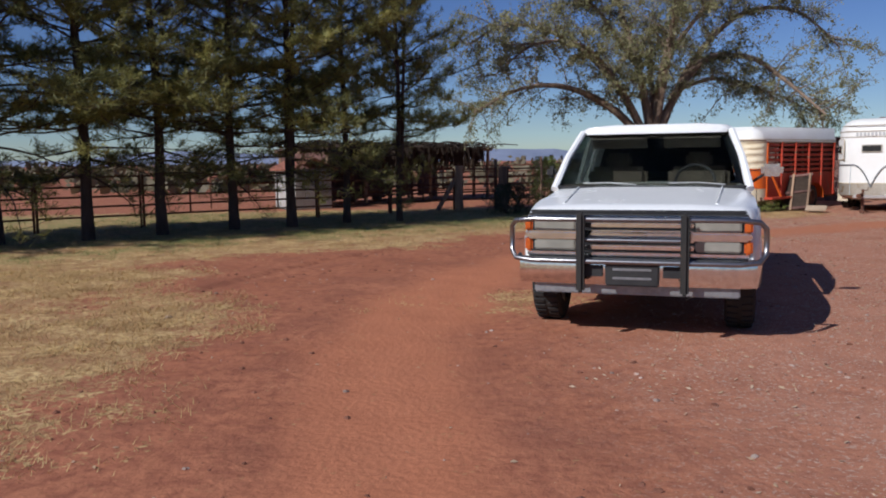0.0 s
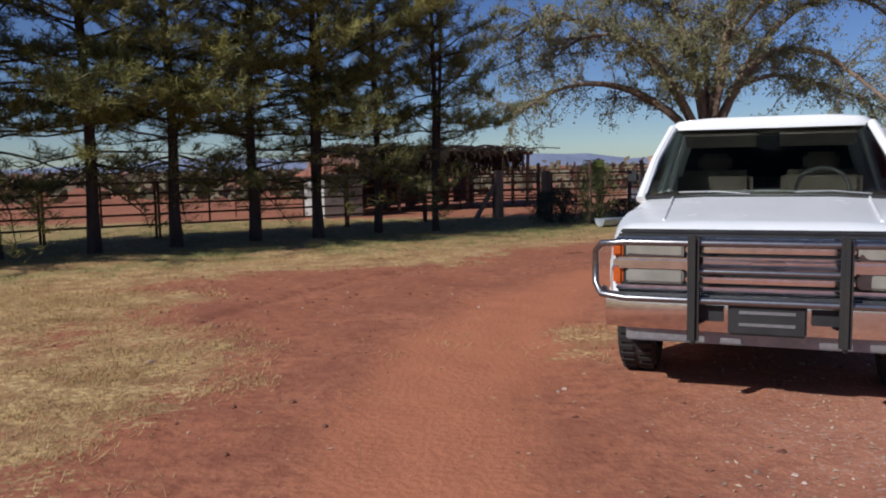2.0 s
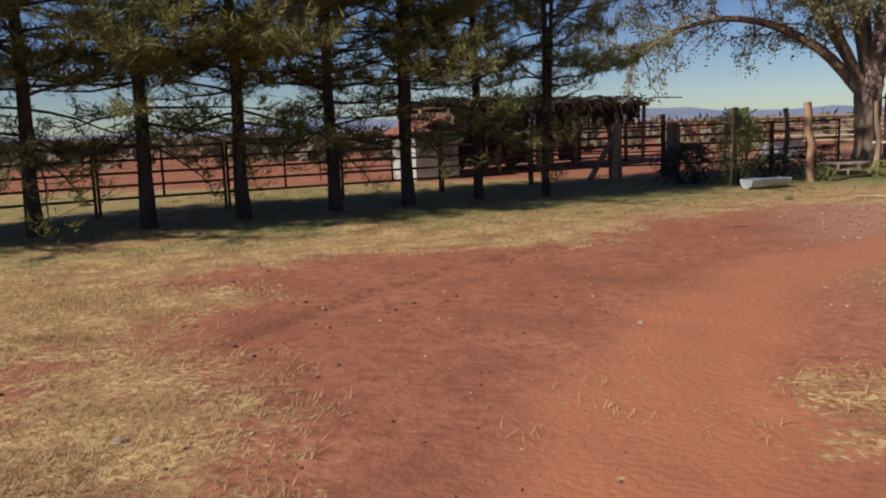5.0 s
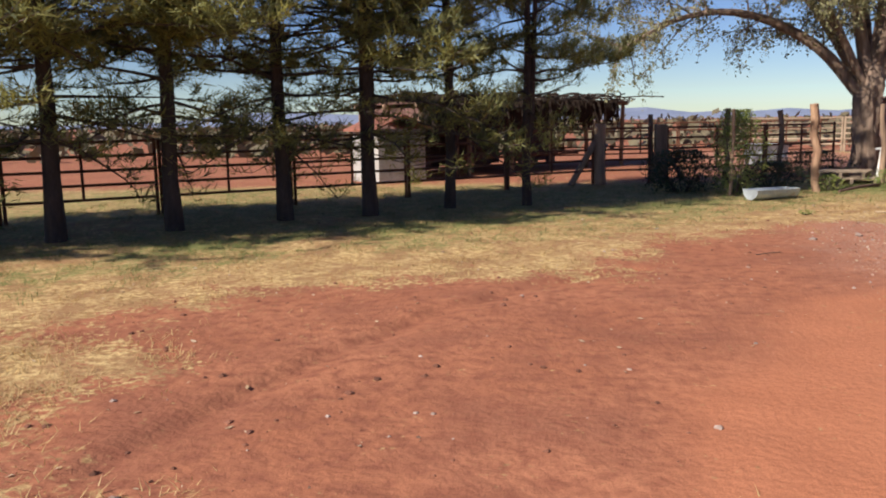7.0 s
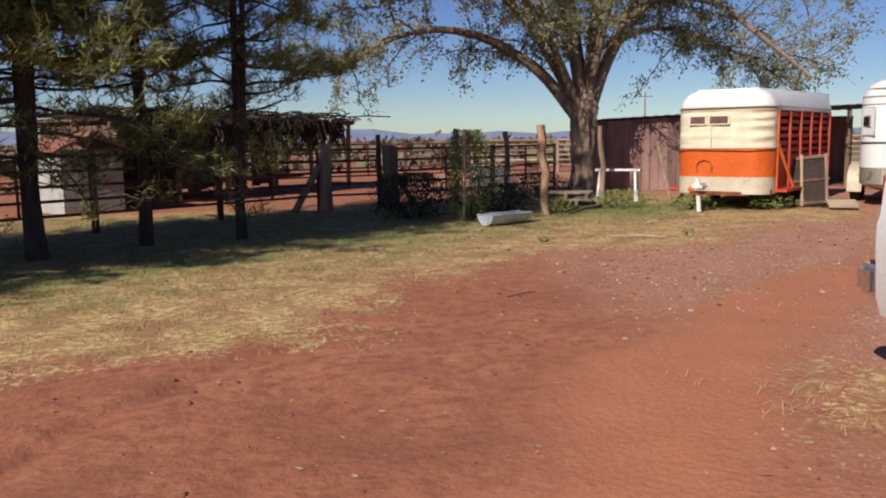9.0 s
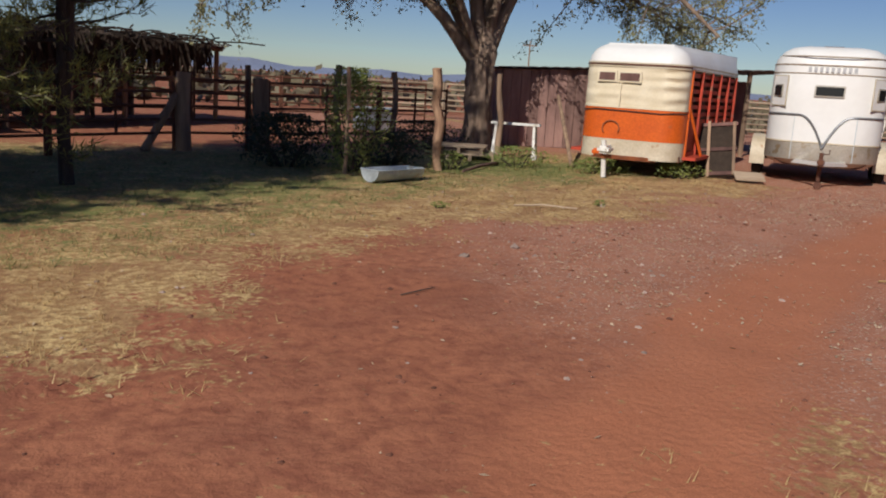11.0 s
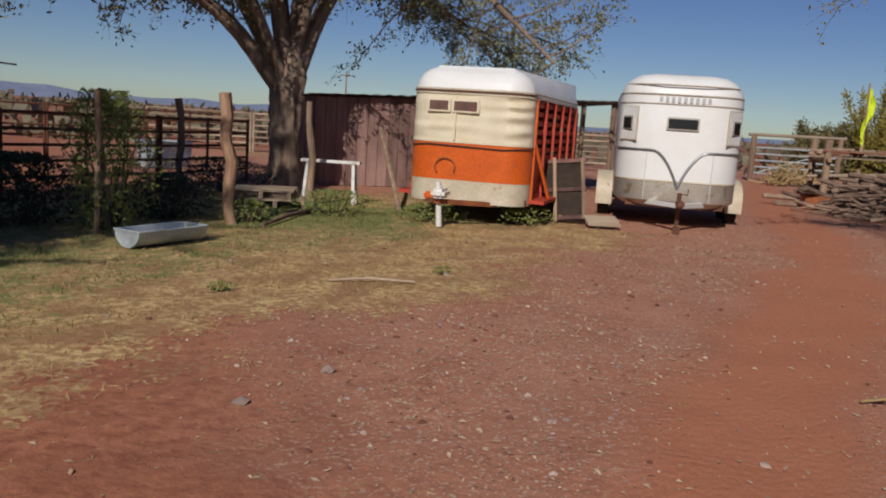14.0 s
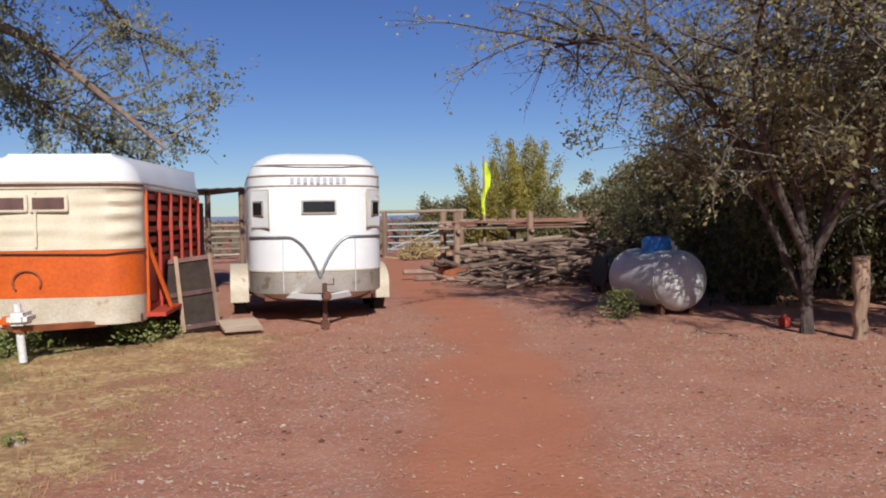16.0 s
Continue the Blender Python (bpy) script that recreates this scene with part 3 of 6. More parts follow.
def broad_tree(r, base, stems, levels, leaf, leaf_size, leaves_per, mats, droop, name, label, spread=0.55, shrink=0.62, group="", thick_end=0.25, density=1.0, floor=0.0):
    """Stems: (direction, length, radius). Splits each limb a few times; leaves sit along the last twigs."""
    wood, fine, crown = Geo(), Geo(), Geo()

    def leaves(q, n):
        for _ in range(n):
            i = r.randrange(1, len(q))
            if q[i].z < floor:
                continue
            c = q[i - 1].lerp(q[i], r.random()) + Vector((r.gauss(0, 0.07), r.gauss(0, 0.07), r.gauss(0, 0.07)))
            u = Vector((r.gauss(0, 1), r.gauss(0, 1), r.gauss(0, 0.7))).normalized() * leaf_size * r.uniform(0.6, 1.3)
            w = u.orthogonal().normalized()
            w.rotate(Matrix.Rotation(r.uniform(0, 6.3), 3, u))
            w *= leaf_size * 0.5
            crown.add([tuple(c - u), tuple(c + w), tuple(c + u), tuple(c - w)], [(0, 1, 2, 3)])

    def grow(p, d, length, radius, level):
        steps = 6 if level == 0 else 4
        q = limb_path(r, p, d, length, droop * (0.3 + level * 0.5), steps, 0.10 + 0.03 * level)
        if floor and level >= 2 and q[-1].z < floor:
            return
        rad = [radius * (1 - (1 - thick_end * 2) * i / steps) for i in range(steps + 1)]
        big = radius > 0.022
        (wood if big else fine).tube(q, rad, 9 if radius > 0.08 else 5 if big else 3, cap=False)
        if level >= levels:
            leaves(q, leaves_per)
            return
        if level >= levels - 1:
            leaves(q, leaves_per // 3)
        n = r.choice((3, 4, 4)) if level else 5
        for k in range(n):
            i = min(steps, max(1, int(steps * (0.35 + 0.65 * (k + 1) / n) + 0.5)))
            dd = (q[i] - q[i - 1]).normalized()
            side = Vector((r.gauss(0, 1), r.gauss(0, 1), r.gauss(0.15, 0.7))).normalized()
            v = (dd * (1 - spread) + side * spread * 1.15).normalized()
            if floor and q[i].z < floor - 0.5 and level > 1:
                continue
            if floor and v.z < 0:
                v.z *= 0.6
            if floor > 2.3 and v.y < 0:
                v.y *= 0.3
            if r.random() < density:
                grow(q[i], v, length * shrink * r.uniform(0.75, 1.2), rad[i] * 0.55, level + 1)

    for d, length, radius, z in stems:
        grow(base + Vector(z), Vector(d), length, radius, 0)
    tree = thing(name, label, "tree", Matrix(), group=group)
    return tree, wood, fine, crown


# the large elm by the orange trailer
EB = Vector((6.98, 27.1, 0))


def smooth_path(pts, n=14):
    """Catmull-Rom curve through a few points."""
    p = [Vector(q) for q in pts]
    p = [p[0] * 2 - p[1]] + p + [p[-1] * 2 - p[-2]]
    out = []
    for i in range(n + 1):
        u = (len(p) - 3) * i / n
        k = min(int(u), len(p) - 4)
        t = u - k
        a, b, c, d = p[k:k + 4]
        out.append(0.5 * (2 * b + (c - a) * t + (2 * a - 5 * b + 4 * c - d) * t * t + (3 * b - a - 3 * c + d) * t ** 3))
    return out


def spreading_tree(name, label, base, trunk_path, trunk_rad, limbs, seed, leafm, twigm, counts, leaf, low, barkm="bark", droop=0.045):
    """A tree on named limbs: branches along each limb, twigs along each branch, leaves along each twig."""
    r = random.Random(seed)
    tree = thing(name, label, "tree", Matrix())
    trunk, wood, fine, crown = Geo(), Geo(), Geo(), Geo()
    tp = smooth_path(trunk_path, 36)
    rings = []
    for i, p in enumerate(tp):
        u = i / 36
        rad = trunk_rad * (1 + 0.65 * math.exp(-u * 8) + 0.12 * math.exp(-((u - 0.75) / 0.2) ** 2) - 0.4 * max(0, (u - 0.82) / 0.18))
        rings.append([tuple(base + p + Vector((math.cos(a), math.sin(a), 0)) * rad * (1 + 0.08 * math.sin(5 * a + i * 0.16) + 0.16 * noise.noise((math.cos(a) * 5, math.sin(a) * 5, i * 0.22)) + 0.10 * noise.noise((math.cos(a) * 11, math.sin(a) * 11, i * 0.5))))
                      for a in np.linspace(0, 2 * math.pi, 44, endpoint=False)])
    trunk.loft(rings)

    def leaves(q, n):
        for _ in range(n):
            i = r.randrange(1, len(q))
            c = q[i - 1].lerp(q[i], r.random()) + Vector((r.gauss(0, 0.06), r.gauss(0, 0.06), r.gauss(-0.02, 0.06)))
            u = Vector((r.gauss(0, 0.8), r.gauss(0, 0.8), r.gauss(-0.4, 0.8))).normalized() * leaf * r.uniform(0.6, 1.35)
            w = u.orthogonal().normalized()
            w.rotate(Matrix.Rotation(r.uniform(0, 6.3), 3, u))
            w *= leaf * 0.47
            crown.add([tuple(c - u), tuple(c + w), tuple(c + u), tuple(c - w)], [(0, 1, 2, 3)])

    for pts, rad in limbs:
        q = smooth_path([base + Vector(p) for p in pts], 16)
        wood.tube(q, [rad * (1 - 0.85 * i / 16) + 0.008 for i in range(17)], 9, cap=False)
        for i in range(4, 17):
            d0 = (q[i] - q[i - 1]).normalized()
            if q[i].z < low:
                continue
            for _ in range(r.choice((2, 2, 3)) if i < 16 else 4):
                side = Vector((r.gauss(0, 1), r.gauss(0, 1), r.gauss(0.25, 0.6))).normalized()
                b = limb_path(r, q[i].lerp(q[i - 1], r.random()), d0 * 0.6 + side, r.uniform(0.8, 1.9), droop, 6, 0.13)
                if b[-1].z < low:
                    continue
                wood.tube(b, [0.022, 0.019, 0.016, 0.013, 0.010, 0.008, 0.005], 5, cap=False)
                bare = r.random() < 0.16
                for j in range(1, 7):
                    for _ in range(2 if j < 6 else 3):
                        v = (b[j] - b[j - 1]).normalized() * 0.7 + Vector((r.gauss(0, 0.8), r.gauss(0, 0.8), r.gauss(0.0, 0.6)))
                        tw = limb_path(r, b[j], v, r.uniform(0.3, 0.75), 0.09, 4, 0.12)
                        fine.tube(tw, [0.006, 0.005, 0.004, 0.003, 0.002], 3, cap=False)
                        leaves(tw, 4 if bare else r.choice(counts))
    part("trunk", trunk, M[barkm], tree, smooth=True)
    part("branchwork", wood, M[barkm], tree, smooth=True)
    part("twig_mass", fine, M[twigm], tree)
    part("crown", crown, M[leafm], tree)


spreading_tree("elm_tree", "large spreading elm with greyish-green leaves and rough bark", EB,
               ((0, 0, -0.1), (0.03, 0, 0.5), (-0.02, 0, 1.2), (0.0, 0, 1.9), (0.05, 0, 2.6)), 0.275,
               [(((-0.1, 0, 1.8), (-1.2, 0, 3.0), (-2.7, 0, 3.75), (-4.2, -0.1, 3.75), (-5.8, -0.2, 3.0)), 0.15),
                (((0.1, 0, 1.9), (0.7, 0, 3.4), (1.7, 0, 4.6), (3.1, -0.2, 4.6), (4.0, -1.0, 3.7), (4.8, -1.8, 2.7)), 0.16),
                (((0.0, 0, 2.1), (-0.4, 0.1, 4.2), (-1.0, 0.3, 6.3), (-1.3, 0.4, 8.0)), 0.16),
                (((0.1, 0, 2.1), (0.4, 0.2, 4.4), (1.0, 0.3, 6.6), (1.3, 0.3, 8.4)), 0.17),
                (((-0.1, 0, 2.0), (-1.3, 0.4, 4.1), (-2.8, 0.8, 5.5), (-4.6, 0.8, 5.9), (-6.0, 0.6, 5.2)), 0.11),
                (((0.3, 0, 2.6), (1.5, 0.5, 4.7), (3.2, 0.9, 6.2), (5.0, 0.9, 6.2), (6.3, 0.6, 5.0)), 0.12),
                (((-0.1, -0.1, 2.0), (-1.2, -0.7, 3.7), (-2.5, -1.4, 4.9), (-4.0, -1.8, 4.9), (-5.2, -2.0, 4.0)), 0.09),
                (((0.9, 0, 3.7), (2.2, 0.2, 4.0), (3.8, 0.3, 3.6), (5.4, 0.3, 2.9)), 0.06),
                (((0.1, 0.1, 2.2), (0.3, 1.4, 4.4), (0.6, 2.8, 5.8), (0.8, 4.2, 5.8)), 0.11),
                (((0.1, 0.0, 2.3), (0.3, -0.8, 4.6), (0.2, -1.8, 6.2), (0.2, -2.8, 6.6)), 0.10),
                (((-0.6, 0.1, 4.6), (-2.0, 0.0, 6.4), (-3.4, -0.2, 7.2)), 0.07),
                (((0.6, 0.2, 4.9), (2.2, 0.0, 6.8), (3.6, 0.0, 7.4)), 0.07)],
               4, "elm_leaf", "twig", (9, 18, 30), 0.046, 1.95)
spreading_tree("mesquite_tree", "dusty mesquite with drooping twigs over the propane tank", Vector((13.1, 15.35, 0)),
               ((0, 0, -0.1), (0.0, 0.02, 0.4), (-0.04, 0, 0.8), (-0.05, 0, 1.2)), 0.06,
               [(((-0.05, 0, 0.9), (-0.5, 0.3, 1.9), (-1.1, 0.4, 3.0), (-1.9, 0.1, 3.8), (-2.6, -0.5, 3.7)), 0.05),
                (((0.0, 0, 0.9), (0.1, 0.2, 2.2), (-0.2, 0.3, 3.7), (-0.5, 0.4, 5.0)), 0.055),
                (((0.05, 0, 0.6), (0.6, -0.2, 1.9), (1.1, -0.3, 3.3), (1.6, -0.4, 4.6)), 0.05),
                (((0.0, 0, 0.3), (0.3, 0.6, 1.6), (0.5, 1.2, 2.8), (0.3, 1.9, 3.9)), 0.045),
                (((-0.3, 0.2, 1.5), (-0.7, 0.9, 2.7), (-1.0, 1.9, 3.6), (-1.2, 2.7, 3.6)), 0.05),
                (((0.0, -0.1, 1.0), (-0.2, -0.7, 2.3), (-0.6, -1.2, 3.5), (-1.1, -1.5, 4.3)), 0.05)],
               9, "mesq_leaf", "twig", (5, 10, 16), 0.032, 1.75, "dark_twig", 0.07)


spreading_tree("mesquite_tree", "mesquite with yellow-green leaves shading the yard edge", Vector((12.7, 12.5, 0)),
               ((0, 0, -0.1), (0.0, 0.02, 0.4), (0.04, 0, 0.8), (0.05, 0, 1.2)), 0.07,
               [(((0, 0, 0.9), (-0.5, 0.4, 2.0), (-0.9, 0.9, 3.0), (-1.2, 1.5, 3.6)), 0.05),
                (((0, 0, 0.9), (0.2, 0.6, 2.2), (0.3, 1.4, 3.4), (0.2, 2.2, 4.0)), 0.05),
                (((0, 0, 0.7), (-0.6, -0.3, 2.0), (-1.2, -0.6, 3.3), (-1.6, -0.8, 4.2)), 0.05),
                (((0, 0, 0.8), (0.9, 0.2, 2.1), (1.6, 0.6, 3.4), (2.0, 1.1, 4.0)), 0.05),
                (((0, 0, 1.0), (0.1, 0.1, 2.6), (0.0, 0.3, 4.0), (0.1, 0.4, 5.0)), 0.05)],
               13, "mesq_leaf", "twig", (8, 14, 20), 0.034, 1.9, "dark_twig", 0.06)


def mesquite(seed, x, y, size, leafm, leaves, label, name="mesquite_tree", n_stems=5, lean=(0, 0), twigm="twig", levels=4, leaf_size=0.042, floor=0.0):
    r = random.Random(seed)
    st = []
    for k in range(n_stems):
        a = 2 * math.pi * k / n_stems + r.uniform(-0.4, 0.4)
        st.append(((math.cos(a) * 0.6 + lean[0], math.sin(a) * 0.6 + lean[1], r.uniform(0.7, 1.2)), size * r.uniform(0.7, 1.0), 0.045 * size ** 0.6, (0.1 * math.cos(a), 0.1 * math.sin(a), -0.05)))
    tree, wood, fine, crown = broad_tree(r, Vector((x, y, 0)), st, levels, "", leaf_size, leaves, None, 0.05, name, label, 0.55, 0.60, density=0.93, floor=floor)
    part("trunk", wood, M["dark_twig"], tree, smooth=True)
    part("twig_mass", fine, M[twigm], tree)
    part("crown", crown, M[leafm], tree)
    return tree


mesquite(8, 18.3, 16.9, 3.4, "mesq_leaf", 26, "dense dusty mesquite tree behind the propane tank", leaf_size=0.05)
mesquite(15, 16.0, 13.7, 4.4, "mesq_leaf", 24, "sprawling mesquite tree with yellowing leaves", lean=(-0.05, 0.1), leaf_size=0.045, floor=1.5)
mesquite(21, 26.0, 19.2, 2.9, "mesq_leaf", 26, "dense dusty mesquite tree beside the lumber rack", leaf_size=0.055)
mesquite(27, 20.5, 14.5, 3.3, "mesq_leaf", 26, "dense dusty mesquite tree in the shaded thicket", leaf_size=0.055)
mesquite(31, 29.0, 22.5, 2.6, "mesq_leaf", 26, "dusty mesquite tree in the far thicket", leaf_size=0.06)
def bush(name, label, x, y, rx, ry, h, n, leafm, leaf_size, seed):
    r = random.Random(seed)
    st, cr = Geo(), Geo()
    for k in range(14):
        a = r.uniform(0, 6.3)
        q = limb_path(r, (0.15 * rx * math.cos(a), 0.15 * ry * math.sin(a), -0.02), (rx * 0.7 * math.cos(a), ry * 0.7 * math.sin(a), h * 0.9), h * r.uniform(0.7, 1.05), -0.01, 5)
        st.tube(q, [0.014, 0.012, 0.010, 0.008, 0.005, 0.003], 4)
    for _ in range(n):
        a, z = r.uniform(0, 6.3), r.random() ** 0.8
        k = (0.35 + 0.65 * math.sin(math.pi * (0.15 + 0.8 * z))) * r.random() ** 0.45 * (1 + 0.3 * math.sin(3 * a + 5 * z))
        c = Vector((rx * k * math.cos(a), ry * k * math.sin(a), h * z))
        u = Vector((r.gauss(0, 1), r.gauss(0, 1), r.gauss(0, 1))).normalized() * leaf_size * r.uniform(0.6, 1.3)
        w = u.orthogonal().normalized() * leaf_size * 0.45
        cr.add([tuple(c - u), tuple(c + w), tuple(c + u), tuple(c - w)], [(0, 1, 2, 3)])
    b = thing(name, label, "bush", pose(x, y, 0))
    part("stalk", st, M["dark_twig"], b)
    part("crown", cr, M[leafm], b)


def plume_tree(name, label, x, y, spread, height, stems, n, leafm, leaf, seed):
    """Many upright stems, each a tapering plume of small leaves."""
    r = random.Random(seed)
    st, cr = Geo(), Geo()
    for k in range(stems):
        a, b = r.uniform(0, 6.3), r.random() ** 0.6
        foot = Vector((0.25 * spread * b * math.cos(a), 0.25 * spread * b * math.sin(a), -0.03))
        h = height * (1 - 0.45 * b * b) * r.uniform(0.78, 1.0)
        q = limb_path(r, foot, (0.75 * spread / height * b * math.cos(a), 0.75 * spread / height * b * math.sin(a), 1), h, -0.015, 8, 0.06)
        st.tube(q, [0.05 * (1 - i / 8.5) for i in range(9)], 5, cap=False)
        for _ in range(n):
            u = 0.12 + 0.88 * r.random()
            i = min(int(u * 8), 7)
            w = 0.17 * spread * (1.1 - u) + 0.06
            c = q[i].lerp(q[i + 1], u * 8 - i) + Vector((r.gauss(0, w), r.gauss(0, w), r.gauss(0, 0.12)))
            v = Vector((r.gauss(0, 0.5), r.gauss(0, 0.5), r.gauss(0.5, 0.7))).normalized() * leaf * r.uniform(0.6, 1.3)
            o = v.orthogonal().normalized()
            o.rotate(Matrix.Rotation(r.uniform(0, 6.3), 3, v))
            o *= leaf * 0.45
            c.z = max(c.z, 0.05)
            cr.add([tuple(c - v), tuple(c + o), tuple(c + v), tuple(c - o)], [(0, 1, 2, 3)])
    b = thing(name, label, "tree", pose(x, y, 0))
    part("stem_cluster", st, M["dark_twig"], b)
    part("crown", cr, M[leafm], b)


plume_tree("cottonwood_tree", "tall yellow-green tree beyond the lumber rack", 36.9, 30.9, 2.6, 5.6, 24, 1000, "yellow_leaf", 0.065, 41)
plume_tree("cottonwood_tree", "young yellow-green tree with a pointed top", 36.2, 32.2, 1.6, 5.0, 10, 900, "yellow_leaf", 0.065, 45)
plume_tree("desert_shrub", "rounded olive desert shrub beyond the gate", 36.6, 34.6, 3.0, 3.3, 20, 950, "olive_leaf", 0.07, 51)
plume_tree("desert_shrub", "rounded olive desert shrub behind the lumber rack", 34.0, 28.0, 3.0, 2.6, 18, 950, "olive_leaf", 0.07, 53)
plume_tree("desert_shrub", "rounded olive desert shrub behind the lumber rack", 31.5, 24.6, 2.8, 2.5, 18, 950, "olive_leaf", 0.07, 57)
for k, (x, y, w, h) in enumerate(((16.4, 16.6, 1.5, 2.5), (18.2, 17.9, 1.7, 2.9), (20.2, 19.2, 1.7, 2.9), (17.6, 14.9, 1.7, 2.8), (22.6, 20.6, 1.9, 3.0), (20.2, 16.0, 2.0, 3.2), (25.0, 21.6, 2.0, 2.8))):
    plume_tree("thicket_shrub", "dense dusty shrub in the mesquite thicket", x, y, w, h, 14, 420, "thicket_leaf", 0.05, 61 + k)


bush("green_bush", "leafy green bush growing round a wooden stake", 2.95, 22.45, 0.5, 0.5, 1.55, 2600, "bush_leaf", 0.035, 2)
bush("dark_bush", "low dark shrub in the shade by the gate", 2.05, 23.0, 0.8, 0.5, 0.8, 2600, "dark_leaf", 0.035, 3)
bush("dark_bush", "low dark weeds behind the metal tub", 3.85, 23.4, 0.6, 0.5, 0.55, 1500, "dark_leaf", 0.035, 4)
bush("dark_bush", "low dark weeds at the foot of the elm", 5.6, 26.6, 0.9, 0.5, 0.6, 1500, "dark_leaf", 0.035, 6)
bush("weed_clump", "green weeds under the trailer tongue", 6.3, 23.6, 0.7, 0.4, 0.35, 900, "bush_leaf", 0.03, 7)
bush("weed_clump", "green weeds along the stock trailer sill", 8.75, 22.15, 0.5, 0.3, 0.28, 500, "bush_leaf", 0.03, 17)
bush("weed_clump", "green weeds below the leaning gate", 9.15, 22.75, 0.45, 0.3, 0.32, 500, "bush_leaf", 0.03, 18)
bush("weed_clump", "green weeds under the trailer nose", 7.45, 22.75, 0.55, 0.35, 0.26, 600, "bush_leaf", 0.03, 19)
bush("weed_clump", "weeds round the foot of the peeling post", 4.75, 22.95, 0.35, 0.3, 0.3, 400, "bush_leaf", 0.03, 20)
bush("weed_clump", "small green weed on dry grass", 5.35, 19.15, 0.11, 0.09, 0.06, 90, "bush_leaf", 0.018, 22)
bush("weed_clump", "small green weed on dry grass", 3.1, 19.0, 0.12, 0.1, 0.06, 90, "bush_leaf", 0.018, 23)
bush("weed_clump", "green weeds beside the propane tank", 13.6, 17.9, 0.35, 0.3, 0.4, 500, "bush_leaf", 0.03, 8)

# ---------------------------------------------------------------- corral fence
def pipe_panel(x0, y0, x1, y1, h=1.25, rails=5, rad=0.024, name="corral_fence", label="rusty steel pipe corral panel with round rails", mat="rust", brace=False):
    p = thing(name, label, "fence", Matrix(), group="corral panels")
    a, b = Vector((x0, y0, 0)), Vector((x1, y1, 0))
    for q in (a, b):
        part("post", Geo().tube([q + Vector((0, 0, -0.05)), q + Vector((0, 0, h))], rad * 1.25, 8), M[mat], p)
    for k in range(rails):
        z = 0.3 + (h - 0.34) * k / (rails - 1)
        part("rail", Geo().tube([a + Vector((0, 0, z)), b + Vector((0, 0, z))], rad, 6), M[mat], p)
    if brace:
        m = (a + b) / 2
        part("upright", Geo().tube([m + Vector((0, 0, 0.28)), m + Vector((0, 0, h - 0.03))], rad, 6), M[mat], p)
    return p


def run(points, n, **kw):
    for (a, b), k in zip(zip(points, points[1:]), n):
        a, b = Vector(a), Vector(b)
        d = (b - a)
        for i in range(k):
            p, q = a + d * (i / k), a + d * ((i + 1) / k) - d.normalized() * 0.07
            pipe_panel(p.x, p.y, q.x, q.y, brace=True, **kw)


run([(-13.8, 13.6), (-8.8, 18.3), (-3.2, 22.4), (0.55, 25.05)], (3, 3, 2))
run([(2.15, 25.4), (4.6, 26.6), (6.7, 28.2)], (1, 1))
run([(-7.5, 27.5), (-1.0, 33.0), (9.0, 36.0)], (3, 4), h=1.3)
pipe_panel(0.75, 25.1, 1.75, 25.3, name="corral_gate", label="closed rusty pipe gate between wooden posts", rails=5)


def wood_post(x, y, h, rad, label, lean=(0, 0), name="wooden_post", crooked=0.02, seed=1, mat="post_wood"):
    r = random.Random(seed)
    pts = [Vector((x + lean[0] * k / 6 + r.gauss(0, crooked), y + lean[1] * k / 6 + r.gauss(0, crooked), -0.06 + (h + 0.06) * k / 6)) for k in range(7)]
    ob = part(name, Geo().tube(pts, [rad * r.uniform(0.85, 1.12) for _ in pts], 9), M[mat], smooth=True)
    return tagged(ob, label, "post")


brace_post = thing("brace_post", "thick weathered gate post with diagonal timber brace", "post", Matrix())
part("post", Geo().tube([(0.66, 25.03, -0.1), (0.63, 25.03, 0.7), (0.66, 25.03, 1.32)], [0.14, 0.13, 0.12], 10), M["post_wood"], brace_post, smooth=True)
part("brace", Geo().tube([(0.0, 24.75, 0.0), (0.55, 25.0, 0.95)], 0.07, 8), M["post_wood"], brace_post)
gate_post = thing("gate_post", "thick dark railroad-tie gate post with short brace", "post", Matrix())
part("post", Geo().box((1.99, 25.3, 0.6), (0.26, 0.24, 1.36)), M["post_wood"], gate_post, bevel=0.02)
part("brace", Geo().tube([(2.6, 25.55, 0.0), (2.08, 25.36, 0.7)], 0.06, 8), M["post_wood"], gate_post)
wood_post(1.8, 25.45, 1.5, 0.06, "slender wooden post beside the gate", seed=2)
wood_post(4.5, 22.75, 1.62, 0.075, "split and peeling wooden post with torn bark", (-0.16, 0.0), crooked=0.03, seed=3, mat="peeling_wood")
wood_post(6.45, 24.7, 1.62, 0.055, "grey weathered wooden post beside the white bench", (-0.08, 0), seed=4)
wood_post(2.75, 22.1, 1.55, 0.03, "thin wooden stake among green leaves", (0.02, 0), crooked=0.01, seed=5)
wood_post(3.55, 25.9, 1.6, 0.06, "weathered wooden corral post", seed=6)
wood_post(5.0, 26.9, 1.55, 0.06, "weathered wooden corral post", seed=7)

